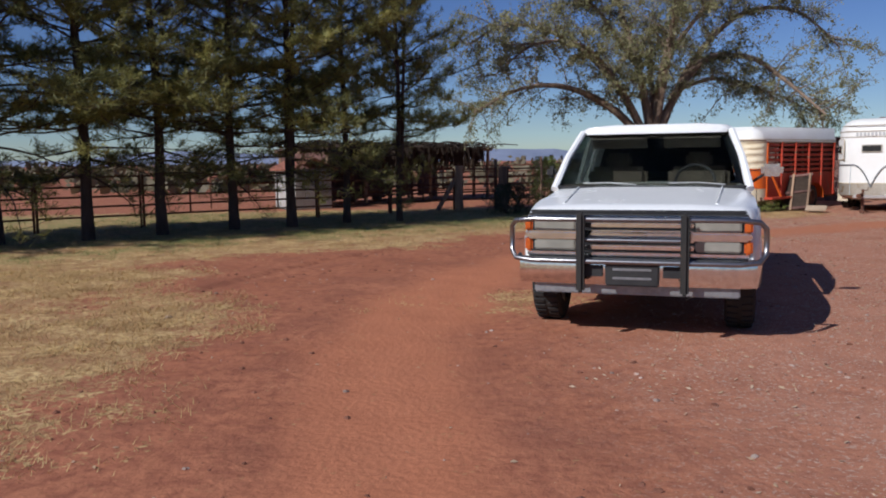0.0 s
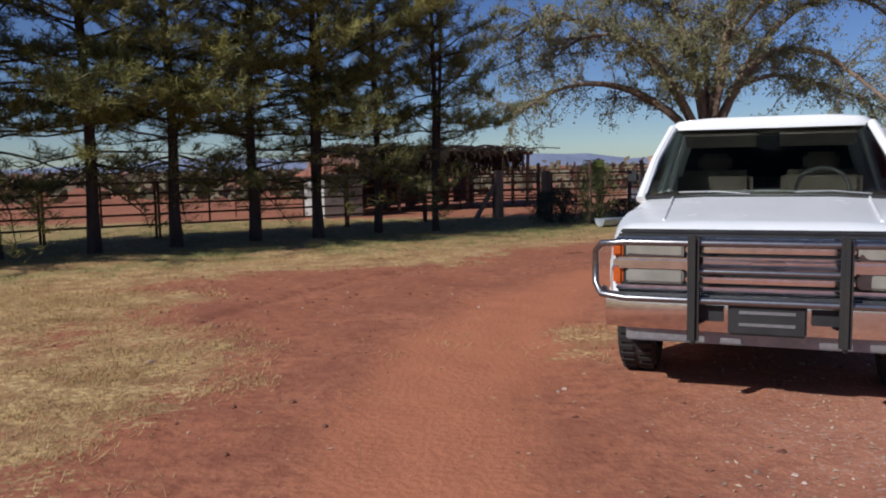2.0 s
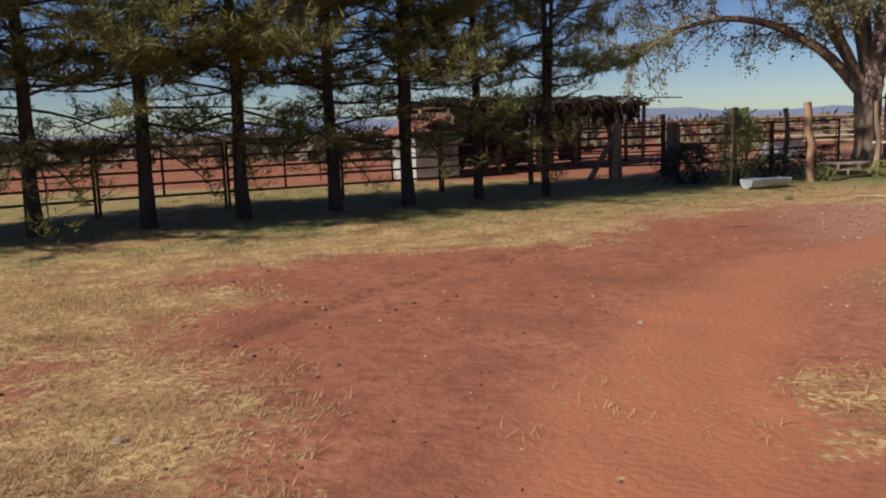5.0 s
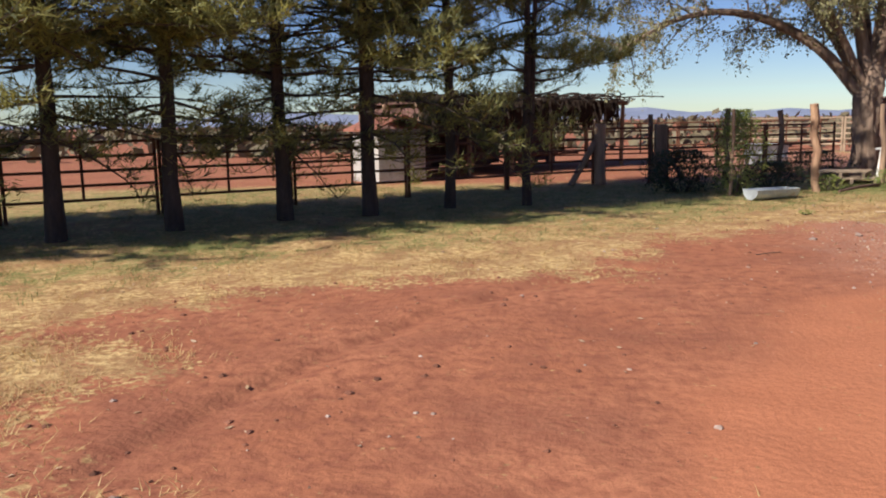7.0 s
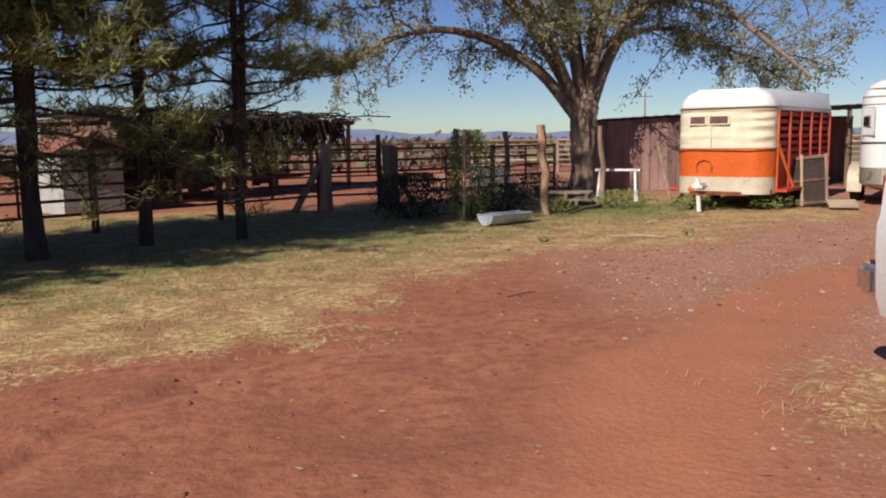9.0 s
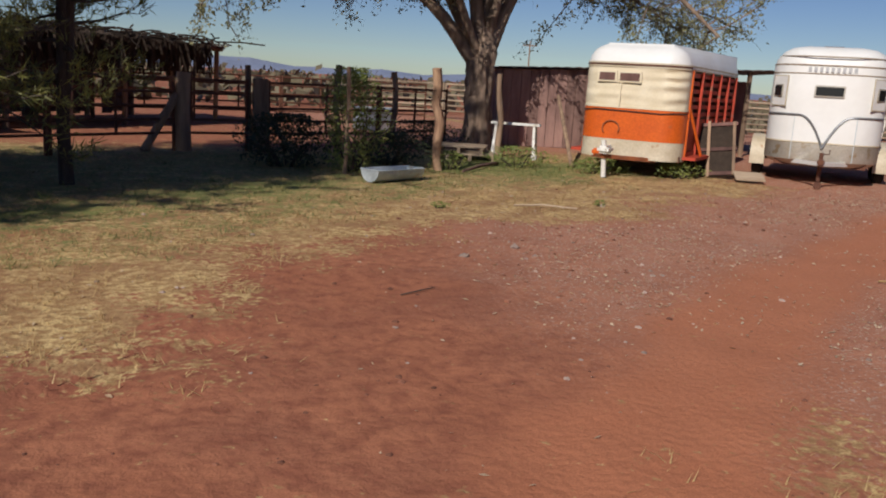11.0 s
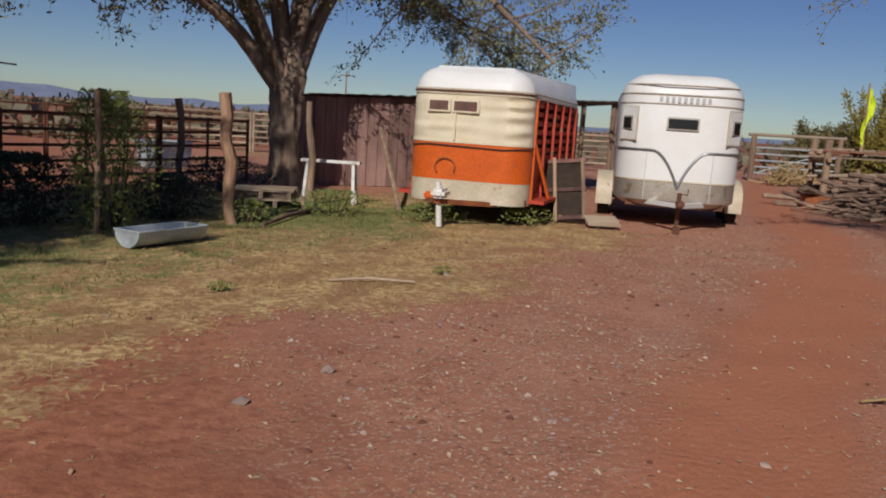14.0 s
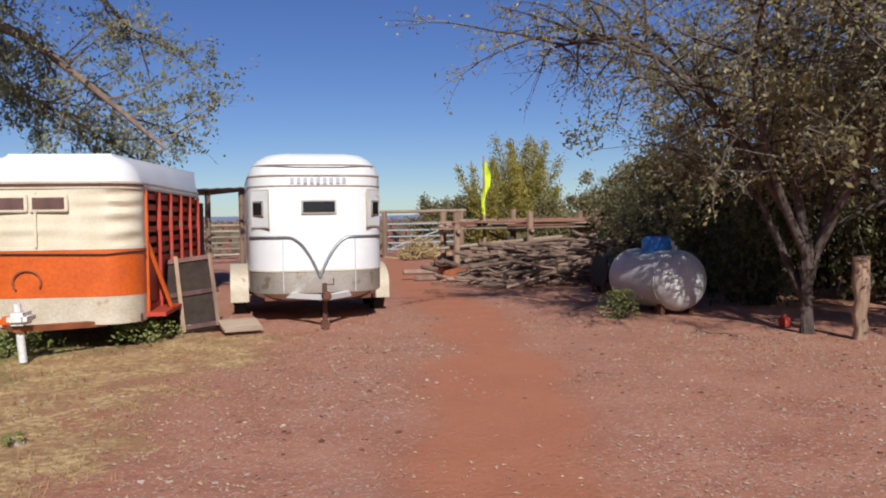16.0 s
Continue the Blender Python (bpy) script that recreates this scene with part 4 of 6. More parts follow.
# ---------------------------------------------------------------- brush shed
def build_brush_shed():
    s = thing("brush_shed", "dark open shed with brush-covered pole roof", "shed", Matrix())
    a, b = Vector((-3.6, 27.7, 0)), Vector((1.95, 32.8, 0))
    d = (b - a).normalized()
    n = Vector((-d.y, d.x, 0))
    r = random.Random(9)
    for k in range(6):
        for off in (0, 3.0):
            p = a.lerp(b, k / 5) + n * off
            part("pole", Geo().tube([p + Vector((0, 0, -0.05)), p + Vector((r.gauss(0, 0.04), 0, 1.85))], 0.065, 7), M["post_wood"], s)
    for off in (0, 1.5, 3.0):
        part("beam", Geo().tube([a + n * off + Vector((0, 0, 1.84)) - d * 0.2, b + n * off + Vector((0, 0, 1.9)) + d * 0.25], 0.07, 7), M["post_wood"], s)
    g = Geo()
    for i in range(900):
        p = a.lerp(b, r.uniform(-0.02, 1.02)) + n * r.uniform(-0.35, 3.3) + Vector((0, 0, 1.95 + r.uniform(0, 0.2)))
        q = p + Vector((r.gauss(0, 0.4), r.gauss(0, 0.4), r.gauss(0, 0.07)))
        g.tube([p, p.lerp(q, 0.5) + Vector((0, 0, 0.03)), q], 0.022, 3)
    for i in range(900):
        p = a.lerp(b, r.uniform(0.0, 0.95) ** 1.2) + n * r.uniform(-0.4, 0.1) + Vector((0, 0, 1.98))
        g.tube([p, p + Vector((r.gauss(0, 0.1), r.gauss(0, 0.1), -r.uniform(0.2, 0.85)))], 0.022, 3)
    # brush colour carries the shade that the pines throw here
    tagged(part("brush_roof", g, M["brush_roof"], s, "matted brush darkened for the shade of the pines"), kind="stuff")
    m = a.lerp(b, 0.5) + n * 1.5
    ang = Matrix.Rotation(math.atan2(d.y, d.x), 4, "Z")
    part("roof_deck", Geo().box(m + Vector((0, 0, 1.93)), ((b - a).length + 0.3, 3.4, 0.05), ang), M["dark_wood"], s)
    for k in range(22):
        if k in (15, 18):
            continue
        p = a.lerp(b, (k + 0.5) / 22) + n * 3.0
        part("back_board", Geo().box(p + Vector((0, 0, 0.9)), ((b - a).length / 22 - 0.02, 0.03, 1.8 - 0.1 * (k % 3)), ang), M["dark_wood"], s)
    for k in range(5):
        p = a + n * (0.3 + 0.6 * k)
        part("end_board", Geo().box(p + Vector((0, 0, 0.9)), (0.03, 0.58, 1.8), ang), M["dark_wood"], s)
    for z in (0.45, 0.85, 1.2):
        part("stall_rail", Geo().tube([a + Vector((0, 0, z)), a.lerp(b, 0.75) + Vector((0, 0, z))], 0.03, 6), M["rust"], s)


build_brush_shed()
ws = thing("feed_shed", "small pale feed shed with faded red roof", "shed", pose(-4.35, 26.9, 0, 0, 0, 38) @ Matrix.Scale(0.85, 4))
part("wall", Geo().box((0, 0, 0.75), (1.5, 1.6, 1.5)), M["white_wall"], ws)
for k in range(5):
    part("siding_board", Geo().box((0, -0.81, 0.16 + 0.29 * k), (1.52, 0.02, 0.27)), M["white_wall"], ws)
part("roof", Geo().loft([[(-0.95, -1.0, 1.45), (0, -1.0, 1.85), (0.95, -1.0, 1.45), (0.95, -1.0, 1.5), (0, -1.0, 1.91), (-0.95, -1.0, 1.5)],
                         [(-0.95, 1.0, 1.45), (0, 1.0, 1.85), (0.95, 1.0, 1.45), (0.95, 1.0, 1.5), (0, 1.0, 1.91), (-0.95, 1.0, 1.5)]]), M["red_roof"], ws)

# ---------------------------------------------------------------- tub, trough, bench
def half_tub(x, y, rz):
    t = thing("feed_tub", "half-round blue-white metal feed tub on dry grass", "trough", pose(x, y, 0, 0, 0, rz))
    L, R = 0.92, 0.175
    outer, inner = [], []
    for xx, k in ((-L / 2, 0), (L / 2, 0)):
        outer.append([(xx, R * math.cos(a), R + R * 0.98 * math.sin(a)) for a in np.linspace(math.pi, 2 * math.pi, 15)])
        inner.append([(xx, (R - 0.012) * math.cos(a), R + (R - 0.012) * math.sin(a)) for a in np.linspace(math.pi, 2 * math.pi, 15)])
    part("shell", Geo().loft(outer, False, False).loft(inner, False, False), M["galvanised"], t, smooth=True)
    for xx in (-L / 2, L / 2):
        g = Geo()
        ring = [(xx, R * math.cos(a), R + R * 0.98 * math.sin(a)) for a in np.linspace(math.pi, 2 * math.pi, 15)]
        ring2 = [(xx + 0.01, p[1], p[2]) for p in ring]
        g.loft([ring, ring2])
        part("end_plate", g, M["galvanised"], t)
    part("rim", Geo().tube([(-L / 2, -R, R), (L / 2, -R, R), (L / 2, R, R), (-L / 2, R, R), (-L / 2, -R, R)], 0.013, 6), M["galvanised"], t)


half_tub(3.25, 21.3, 28)
wt = thing("water_trough", "round galvanised stock water trough", "trough", pose(6.2, 32.4, 0))
part("wall", Geo().loft([[(0.62 * math.cos(a) * s, 0.5 * math.sin(a) * s, z) for a in np.linspace(0, 2 * math.pi, 28, endpoint=False)] for z, s in ((0, 0.97), (0.2, 0.98), (0.22, 1.0), (0.24, 0.98), (0.55, 1.0), (0.58, 1.03), (0.6, 1.0), (0.58, 0.96), (0.1, 0.94))], cap=False), M["galvanised"], wt, smooth=True)
part("base", Geo().loft([[(0.6 * math.cos(a), 0.48 * math.sin(a), z) for a in np.linspace(0, 2 * math.pi, 28, endpoint=False)] for z in (0, 0.1)]), M["galvanised"], wt)

bench = thing("saddle_bench", "white-painted narrow wooden bench with splayed legs", "bench", pose(6.95, 25.05, 0, 0, 0, -38))
part("top", Geo().box((0, 0, 0.68), (0.98, 0.2, 0.045)), M["white_board"], bench, bevel=0.006)
for sx in (-1, 1):
    for sy in (-1, 1):
        part("leg", Geo().tube([(sx * 0.42, sy * 0.15, 0), (sx * 0.38, sy * 0.05, 0.67)], 0.035, 4), M["white_board"], bench)
    part("spreader", Geo().box((sx * 0.405, 0, 0.3), (0.03, 0.24, 0.06)), M["white_board"], bench)


def pallet(x, y, rz, z=0.0, tilt=0.0):
    p = thing("wooden_pallet", "weathered wooden pallet lying on the dirt", "pallet", pose(x, y, z, tilt, 0, rz))
    for k in range(5):
        part("board", Geo().box((0, -0.4 + 0.2 * k, 0.115), (0.95, 0.14, 0.02)), M["pale_wood"], p)
    for k in range(3):
        part("bearer", Geo().box((-0.42 + 0.42 * k, 0, 0.052), (0.06, 0.95, 0.1)), M["pale_wood"], p)


pallet(5.85, 24.75, -20)
pallet(5.75, 24.9, -28, 0.126)
tagged(part("long_pole", Geo().tube([(7.45, 23.6, 0.02), (8.15, 25.6, 1.25)], 0.04, 7), M["post_wood"]), "bare wooden pole leaning beside the trailer", "pole")
tagged(part("fallen_branch", Geo().tube([(6.0, 23.75, 0.03), (5.4, 23.1, 0.05), (4.75, 22.35, 0.03)], [0.035, 0.03, 0.02], 6), M["dark_wood"]), "dark fallen branch on dry grass", "branch")

# ---------------------------------------------------------------- rounded trailer outlines
def outline(w, l, rf, rb, inset=0.0, n=9, bow=0.0):
    """Plan of a trailer body: front at y = 0, back at y = l."""
    w2, pts = w / 2 - inset, []
    for cx, cy, rr, a0 in ((w / 2 - rf, rf, rf, -90), (w / 2 - rb, l - rb, rb, 0), (-w / 2 + rb, l - rb, rb, 90), (-w / 2 + rf, rf, rf, 180)):
        for k in range(n):
            a = radians(a0 + 90 * k / (n - 1))
            e = max(rr - inset, 0.01)
            x, y = cx + e * math.cos(a), cy + e * math.sin(a)
            if y < rf:
                y -= bow * (1 - (2 * x / w) ** 2)
            pts.append((x, y))
    return pts


def ring(pl, z):
    return [(x, y, z) for x, y in pl]


def band(w, l, rf, rb, z, h, proud, bow=0.0):
    o = lambda i: outline(w, l, rf, rb, i, bow=bow)
    g = Geo()
    g.loft([ring(o(0.004), z), ring(o(-proud), z + 0.004), ring(o(-proud), z + h - 0.004), ring(o(0.004), z + h)], cap=False)
    return g


def wheel(parent, x, y, z, rad, wid, name="wheel", rim="cream_metal"):
    w = new(name)
    w.parent = parent
    w.matrix_basis = pose(x, y, z)
    prof = [(rad * 0.62, -wid / 2), (rad * 0.9, -wid / 2), (rad * 0.98, -wid * 0.38), (rad, -wid * 0.2), (rad, wid * 0.2), (rad * 0.98, wid * 0.38), (rad * 0.9, wid / 2), (rad * 0.62, wid / 2)]
    n = 32
    part("tyre", Geo().loft([[(b, a * math.cos(t), a * math.sin(t)) for a, b in prof] for t in np.linspace(0, 2 * math.pi, n + 1)], cap=False), M["black_rubber"], w, smooth=True)
    tread = Geo()
    for k in range(36):
        t = 2 * math.pi * k / 36
        for sx in (-1, 1):
            tread.box((sx * wid * 0.24, rad * math.cos(t + 0.05 * sx), rad * math.sin(t + 0.05 * sx)), (wid * 0.36, 0.02, 0.035), Matrix.Rotation(t, 4, "X"))
    part("tread", tread, M["black_rubber"], w)
    prof = [(0.001, -0.05), (rad * 0.2, -0.05), (rad * 0.25, -0.02), (rad * 0.5, 0.0), (rad * 0.56, -wid * 0.4), (rad * 0.63, -wid * 0.48), (rad * 0.63, wid * 0.48), (rad * 0.56, wid * 0.4), (rad * 0.5, 0.03), (0.001, 0.03)]
    part("rim", Geo().loft([[(b, a * math.cos(t), a * math.sin(t)) for a, b in prof] for t in np.linspace(0, 2 * math.pi, 25)], cap=False), M[rim], w, smooth=True)
    return w


def build_white_trailer():
    W, L, RF = 1.90, 3.5, 0.55
    t = thing("horse_trailer", "white two-horse bumper-pull trailer with aluminium lower band", "trailer", pose(11.25, 21.5, 0, 0, 0, -44) @ Matrix.Scale(1.012, 4))
    o = lambda i=0.0: outline(W, L, RF, 0.12, i, bow=0.08)
    part("body", Geo().loft([ring(o(0.0), 0.72), ring(o(0.0), 2.03), ring(o(0.015), 2.11), ring(o(0.06), 2.20), ring(o(0.14), 2.29), ring(o(0.27), 2.36), ring(o(0.5), 2.395)]), M["trailer_white"], t, smooth=True)
    part("lower_band", Geo().loft([ring(o(0.01), 0.42), ring(o(0.004), 0.45), ring(o(0.004), 0.72)]), M["aluminium"], t, "dull stained aluminium skirt", smooth=True)
    part("nose_pan", Geo().loft([ring(outline(W, L, RF, 0.12, 0.25, bow=0.08), 0.30), ring(outline(W, L, RF, 0.12, 0.10, bow=0.08), 0.36), ring(o(0.02), 0.42)]), M["aluminium"], t, smooth=True)
    for z, h in ((0.715, 0.03), (1.20, 0.035), (1.52, 0.025), (1.90, 0.025), (2.04, 0.03), (2.19, 0.025)):
        part("trim_band", band(W - (0.14 if z > 2.1 else 0.01 if z > 2 else 0), L, RF, 0.12, z, h, 0.008, 0.08) if z not in (1.20, 1.52) else
             Geo().tube([(sx * (W / 2 + 0.004), RF + 0.02 + k * (L - RF - 0.2) / 5, z) for sx in (1,) for k in range(6)], 0.016, 6), M["trim_brown" if z > 1.85 else "cream_metal"], t)
    # V-shaped nose trim, one curve each side
    for sx in (-1, 1):
        pts = []
        for k in range(31):
            u = k / 30
            x = sx * (0.93 - 0.93 * u) if u < 1 else 0
            xx = abs(x)
            z = 1.20 if xx > 0.44 else 0.64 + 0.56 * (1 - (1 - xx / 0.44) ** 2)
            y = -0.08 * (1 - (2 * xx / W) ** 2) - 0.006 if xx < W / 2 - RF else RF - math.sqrt(max(RF ** 2 - (xx - (W / 2 - RF)) ** 2, 0)) - 0.08 * (1 - (2 * xx / W) ** 2) - 0.006
            pts.append((x, y, z))
        part("nose_trim", Geo().tube(pts, 0.02, 6), M["grey_metal"], t, "grey curved trim strip")
        part("nose_seam", Geo().box((sx * 0.5, -0.062, 0.80), (0.012, 0.012, 0.74)), M["galvanised"], t)
    # windows
    def pane(x, z, w, h, yaw, y):
        m = Matrix.Rotation(radians(yaw), 4, "Z")
        win = new("window")
        win.parent = t
        win.matrix_basis = Matrix.Translation((x, y, z)) @ m
        part("window_frame", Geo().box((0, 0, 0), (w + 0.05, 0.025, h + 0.05)), M["aluminium"], win, bevel=0.008)
        part("pane", Geo().box((0, -0.014, 0), (w, 0.012, h)), M["dark_glass"], win, bevel=0.004)
    pane(0.0, 1.62, 0.44, 0.15, 0, -0.085)
    for sx in (-1, 1):
        pane(sx * 0.82, 1.60, 0.20, 0.17, sx * 58, 0.135)
        part("window_trim", Geo().box((0, 0, 0), (0.39, 0.016, 0.53), None), M["cream_metal"], t, at=pose(sx * 0.795, 0.125, 1.60, 0, 0, sx * 54))
        part("window_panel", Geo().box((0, 0, 0), (0.36, 0.02, 0.5), None), M["trailer_white"], t, at=pose(sx * 0.795, 0.125, 1.60, 0, 0, sx * 54))
        # fenders
        g, prof = Geo(), []
        for a in np.linspace(radians(0), radians(180), 13):
            prof.append((0.95 * math.cos(a) * 0.85, 0.33 + 0.42 * math.sin(a) ** 0.6))
        prof = [(0.81, 0.2)] + prof + [(-0.81, 0.2)]
        rings = [[(sx * (W / 2 + q), 2.05 + p[0], p[1]) for p in prof] for q in (0.0, 0.26, 0.27)]
        g.loft(rings, closed=False, cap=False)
        g.loft([[(sx * (W / 2 + 0.27), 2.05 + p[0], p[1]) for p in prof], [(sx * (W / 2 + 0.27), 2.05 + p[0] * 0.93, p[1] - 0.07) for p in prof]], closed=False, cap=False)
        part("fender", g, M["cream_metal"], t, "cream rusting tandem fender", smooth=True)
        for yy in (1.65, 2.45):
            wheel(t, sx * (W / 2 + 0.13), yy, 0.33, 0.33, 0.19)
    part("underframe", Geo().box((0, 1.8, 0.36), (1.5, 3.3, 0.1)), M["rust"], t)
    part("axle", Geo().tube([(-1.0, 1.65, 0.33), (1.0, 1.65, 0.33)], 0.04, 8), M["rust"], t)
    part("axle", Geo().tube([(-1.0, 2.45, 0.33), (1.0, 2.45, 0.33)], 0.04, 8), M["rust"], t)
    part("tongue", Geo().tube([(-0.55, 0.3, 0.38), (0, -0.8, 0.42)], 0.05, 4).tube([(0.55, 0.3, 0.38), (0, -0.8, 0.42)], 0.05, 4), M["trailer_white"], t)
    part("coupler", Geo().box((0, -0.88, 0.45), (0.11, 0.26, 0.1)), M["rust"], t, bevel=0.02)
    jk = part("jack", Geo().tube([(0, -0.66, 0.12), (0, -0.66, 0.60)], 0.034, 10), M["rust"], t, smooth=True)
    part("jack_foot", Geo().tube([(0, -0.70, 0.05), (0, -0.62, 0.05)], 0.06, 14), M["rust"], jk)
    part("jack_handle", Geo().tube([(0, -0.66, 0.58), (0.12, -0.66, 0.58), (0.12, -0.66, 0.66)], 0.01, 6), M["rust"], jk)
    part("roof_vent", Geo().box((0.0, 1.2, 2.415), (0.35, 0.35, 0.05)), M["rust"], t, bevel=0.015)
    # the word on the nose is a maker's mark: plain bars
    for k in range(9):
        x = -0.36 + 0.09 * k
        part("mark_bar", Geo().box((x, -0.08 * (1 - (2 * x / W) ** 2) - 0.008, 1.985), (0.05, 0.006, 0.08)), M["letter"], t)
    # grab bar on the side towards the lane
    part("grab_bar", Geo().tube([(0.96, 0.9, 0.75), (1.0, 0.9, 1.1), (0.955, 0.95, 1.5)], 0.014, 6), M["white_board"], t)


build_white_trailer()


def build_stock_trailer():
    W, L, RF = 1.80, 4.3, 0.34
    t = thing("stock_trailer", "old orange and cream stock trailer with red slatted sides", "trailer", pose(7.83, 22.47, 0, 0, 0, -51))
    o = lambda i=0.0: outline(W, L, RF, 0.06, i, n=9, bow=0.07)

    def nose(z0, z1, name, mat, label, depth=0.5, inset=0.0):
        g = Geo()
        pl = [p for p in o(inset) if p[1] < RF + 0.01]
        left = sorted([p for p in pl], key=lambda p: p[0])
        left = [(left[0][0], depth)] + left + [(left[-1][0], depth)]
        left = [(a[0] + (b[0] - a[0]) * k / 4, a[1] + (b[1] - a[1]) * k / 4) for a, b in zip(left, left[1:]) for k in range(4)] + [left[-1]]
        inner = [(x * 0.97, y + 0.02) for x, y in left]
        if name == "nose_canvas":
            rows = []
            for k in range(29):
                z = z0 + (z1 - z0) * k / 28
                slack = 0.35 + 0.65 * step(0.3, 0.75, 1 - (z - z0) / (z1 - z0))
                rows.append([(x * (1 + 0.008 * noise.noise((x * 3, z * 6, 1))),
                              y - 0.04 * slack * noise.noise((x * 2.2, z * 9, 5)) - 0.03 * step(0.4, 0.75, x) * math.sin(z * 34 + 2 * noise.noise((x * 4, z * 3, 2))), z) for x, y in left])
            g.loft(rows, closed=False, cap=False)
        else:
            g.loft([[(x, y, z0) for x, y in left], [(x, y, z1) for x, y in left]], closed=False, cap=False)
        g.loft([[(x, y, z0) for x, y in inner], [(x, y, z1) for x, y in inner]], closed=False, cap=False)
        return part(name, g, mat, t, label, smooth=True)

    nose(0.30, 0.62, "nose_skirt", M["cream_metal"], "cream scuffed lower nose panel")
    nose(0.62, 1.16, "nose_panel", M["orange"], "bright orange nose panel", 0.42, -0.004)
    nose(1.19, 1.84, "nose_canvas", M["cream"], "cream canvas-covered upper nose", 0.45, -0.002)
    part("nose_seam", band(W, 0.6, RF, 0.05, 1.15, 0.045, 0.012, 0.07), M["cream"], t)
    for z in (1.84, 1.90):
        part("gutter", band(W, L, RF, 0.06, z, 0.03, 0.014, 0.07), M["cream_metal"], t)
    part("roof", Geo().loft([ring(o(0.0), 1.86), ring(o(0.0), 1.93), ring(o(0.03), 2.03), ring(o(0.09), 2.12), ring(o(0.18), 2.19), ring(o(0.31), 2.235), ring(o(0.6), 2.26)]), M["trailer_white"], t, "dull white rounded roof", smooth=True)
    for x, w in ((-0.42, 0.3), (-0.02, 0.36)):
        win = new("window")
        win.parent = t
        win.matrix_basis = pose(x, -0.075, 1.68)
        part("window_frame", Geo().box((0, 0, 0), (w + 0.05, 0.03, 0.2)), M["cream"], win, bevel=0.01)
        part("pane", Geo().box((0, -0.012, 0), (w, 0.02, 0.15)), M["dark_wood"], win, bevel=0.01)
    hem = [p for p in o(-0.012) if p[1] < RF + 0.01]
    # thin black tube draws the dark line below the canvas hem
    part("hem_line", Geo().tube([(x, y - 0.004, 1.105 + 0.012 * math.sin(9 * x)) for x, y in sorted(hem)], 0.011, 5), M["black_rubber"], t, "dark line under the canvas hem")
    part("gutter_bead", Geo().tube([(x, y - 0.004, 1.885) for x, y in sorted(hem)], 0.012, 5), M["rust"], t)
    part("canvas_seam", Geo().box((-0.17, -0.078, 1.5), (0.03, 0.012, 0.62)), M["cream"], t)
    # raised tube arc drawn in place of a round darker-orange mark
    part("stencil_ring", Geo().tube([(-0.28 + 0.15 * math.cos(a), -0.072, 0.80 + 0.13 * math.sin(a)) for a in np.linspace(-0.5, 3.8, 20)], 0.012, 5), M["rust_orange"], t, "rust-coloured round stencil mark built as a raised arc")
    part("hitch_bracket", Geo().box((-0.42, -0.2, 0.38), (0.2, 0.14, 0.12)), M["orange"], t, bevel=0.03)
    part("floor", Geo().box((0, L / 2 + 0.1, 0.34), (W - 0.02, L - 0.2, 0.1)), M["rust"], t)
    part("interior_wall", Geo().box((0, L - 0.08, 1.1), (W - 0.1, 0.04, 1.5)), M["dark_wood"], t)
    for sx in (-1, 1):
        x = sx * (W / 2 - 0.02)
        part("side_sill", Geo().box((x, L / 2 + 0.2, 0.40), (0.05, L - 0.45, 0.12)), M["red_paint"], t)
        part("side_panel", Geo().box((x - sx * 0.02, L / 2 + 0.2, 0.74), (0.02, L - 0.45, 0.56)), M["red_paint"], t, "faded red lower side panel")
        for k in range(6):
            part("slat", Geo().box((x - sx * 0.015, L / 2 + 0.2, 1.10 + 0.135 * k), (0.022, L - 0.5, 0.075)), M["red_paint"], t)
        for k in range(6):
            y = 0.45 + (L - 0.6) * k / 5
            part("rib", Geo().box((x + sx * 0.025, y, 1.10), (0.05, 0.055, 1.5)), M["orange" if k == 0 else "red_paint"], t, bevel=0.008)
        part("sill_step", Geo().box((x + sx * 0.12, 1.0, 0.36), (0.26, 1.3, 0.05)), M["red_paint"], t)
        part("gusset", Geo().tube([(x + sx * 0.22, 0.85, 0.4), (x + sx * 0.03, 0.5, 1.2)], 0.03, 4), M["orange"], t)
        prof = [(0.62 * math.cos(a), 0.30 + 0.44 * math.sin(a) ** 0.7) for a in np.linspace(0, math.pi, 11)]
        g = Geo().loft([[(sx * (W / 2 + q), 2.5 + p[0], p[1]) for p in prof] for q in (0.0, 0.24)], closed=False, cap=False)
        part("fender", g, M["orange"], t, "dented orange fender", smooth=True)
        wheel(t, sx * (W / 2 + 0.12), 2.5, 0.33, 0.33, 0.19, rim="rust")
    part("tongue", Geo().tube([(-0.6, 0.1, 0.3), (-0.15, -0.75, 0.36)], 0.045, 4).tube([(0.5, 0.1, 0.3), (-0.15, -0.75, 0.36)], 0.045, 4), M["rust_orange"], t)
    part("coupler", Geo().box((-0.12, -0.7, 0.47), (0.2, 0.34, 0.13)), M["white_board"], t, "white-painted coupler head", bevel=0.04)
    part("jack", Geo().tube([(-0.12, -0.68, 0.0), (-0.17, -0.68, 0.62)], 0.042, 10), M["white_board"], t, "white-painted jack leg", smooth=True)


build_stock_trailer()


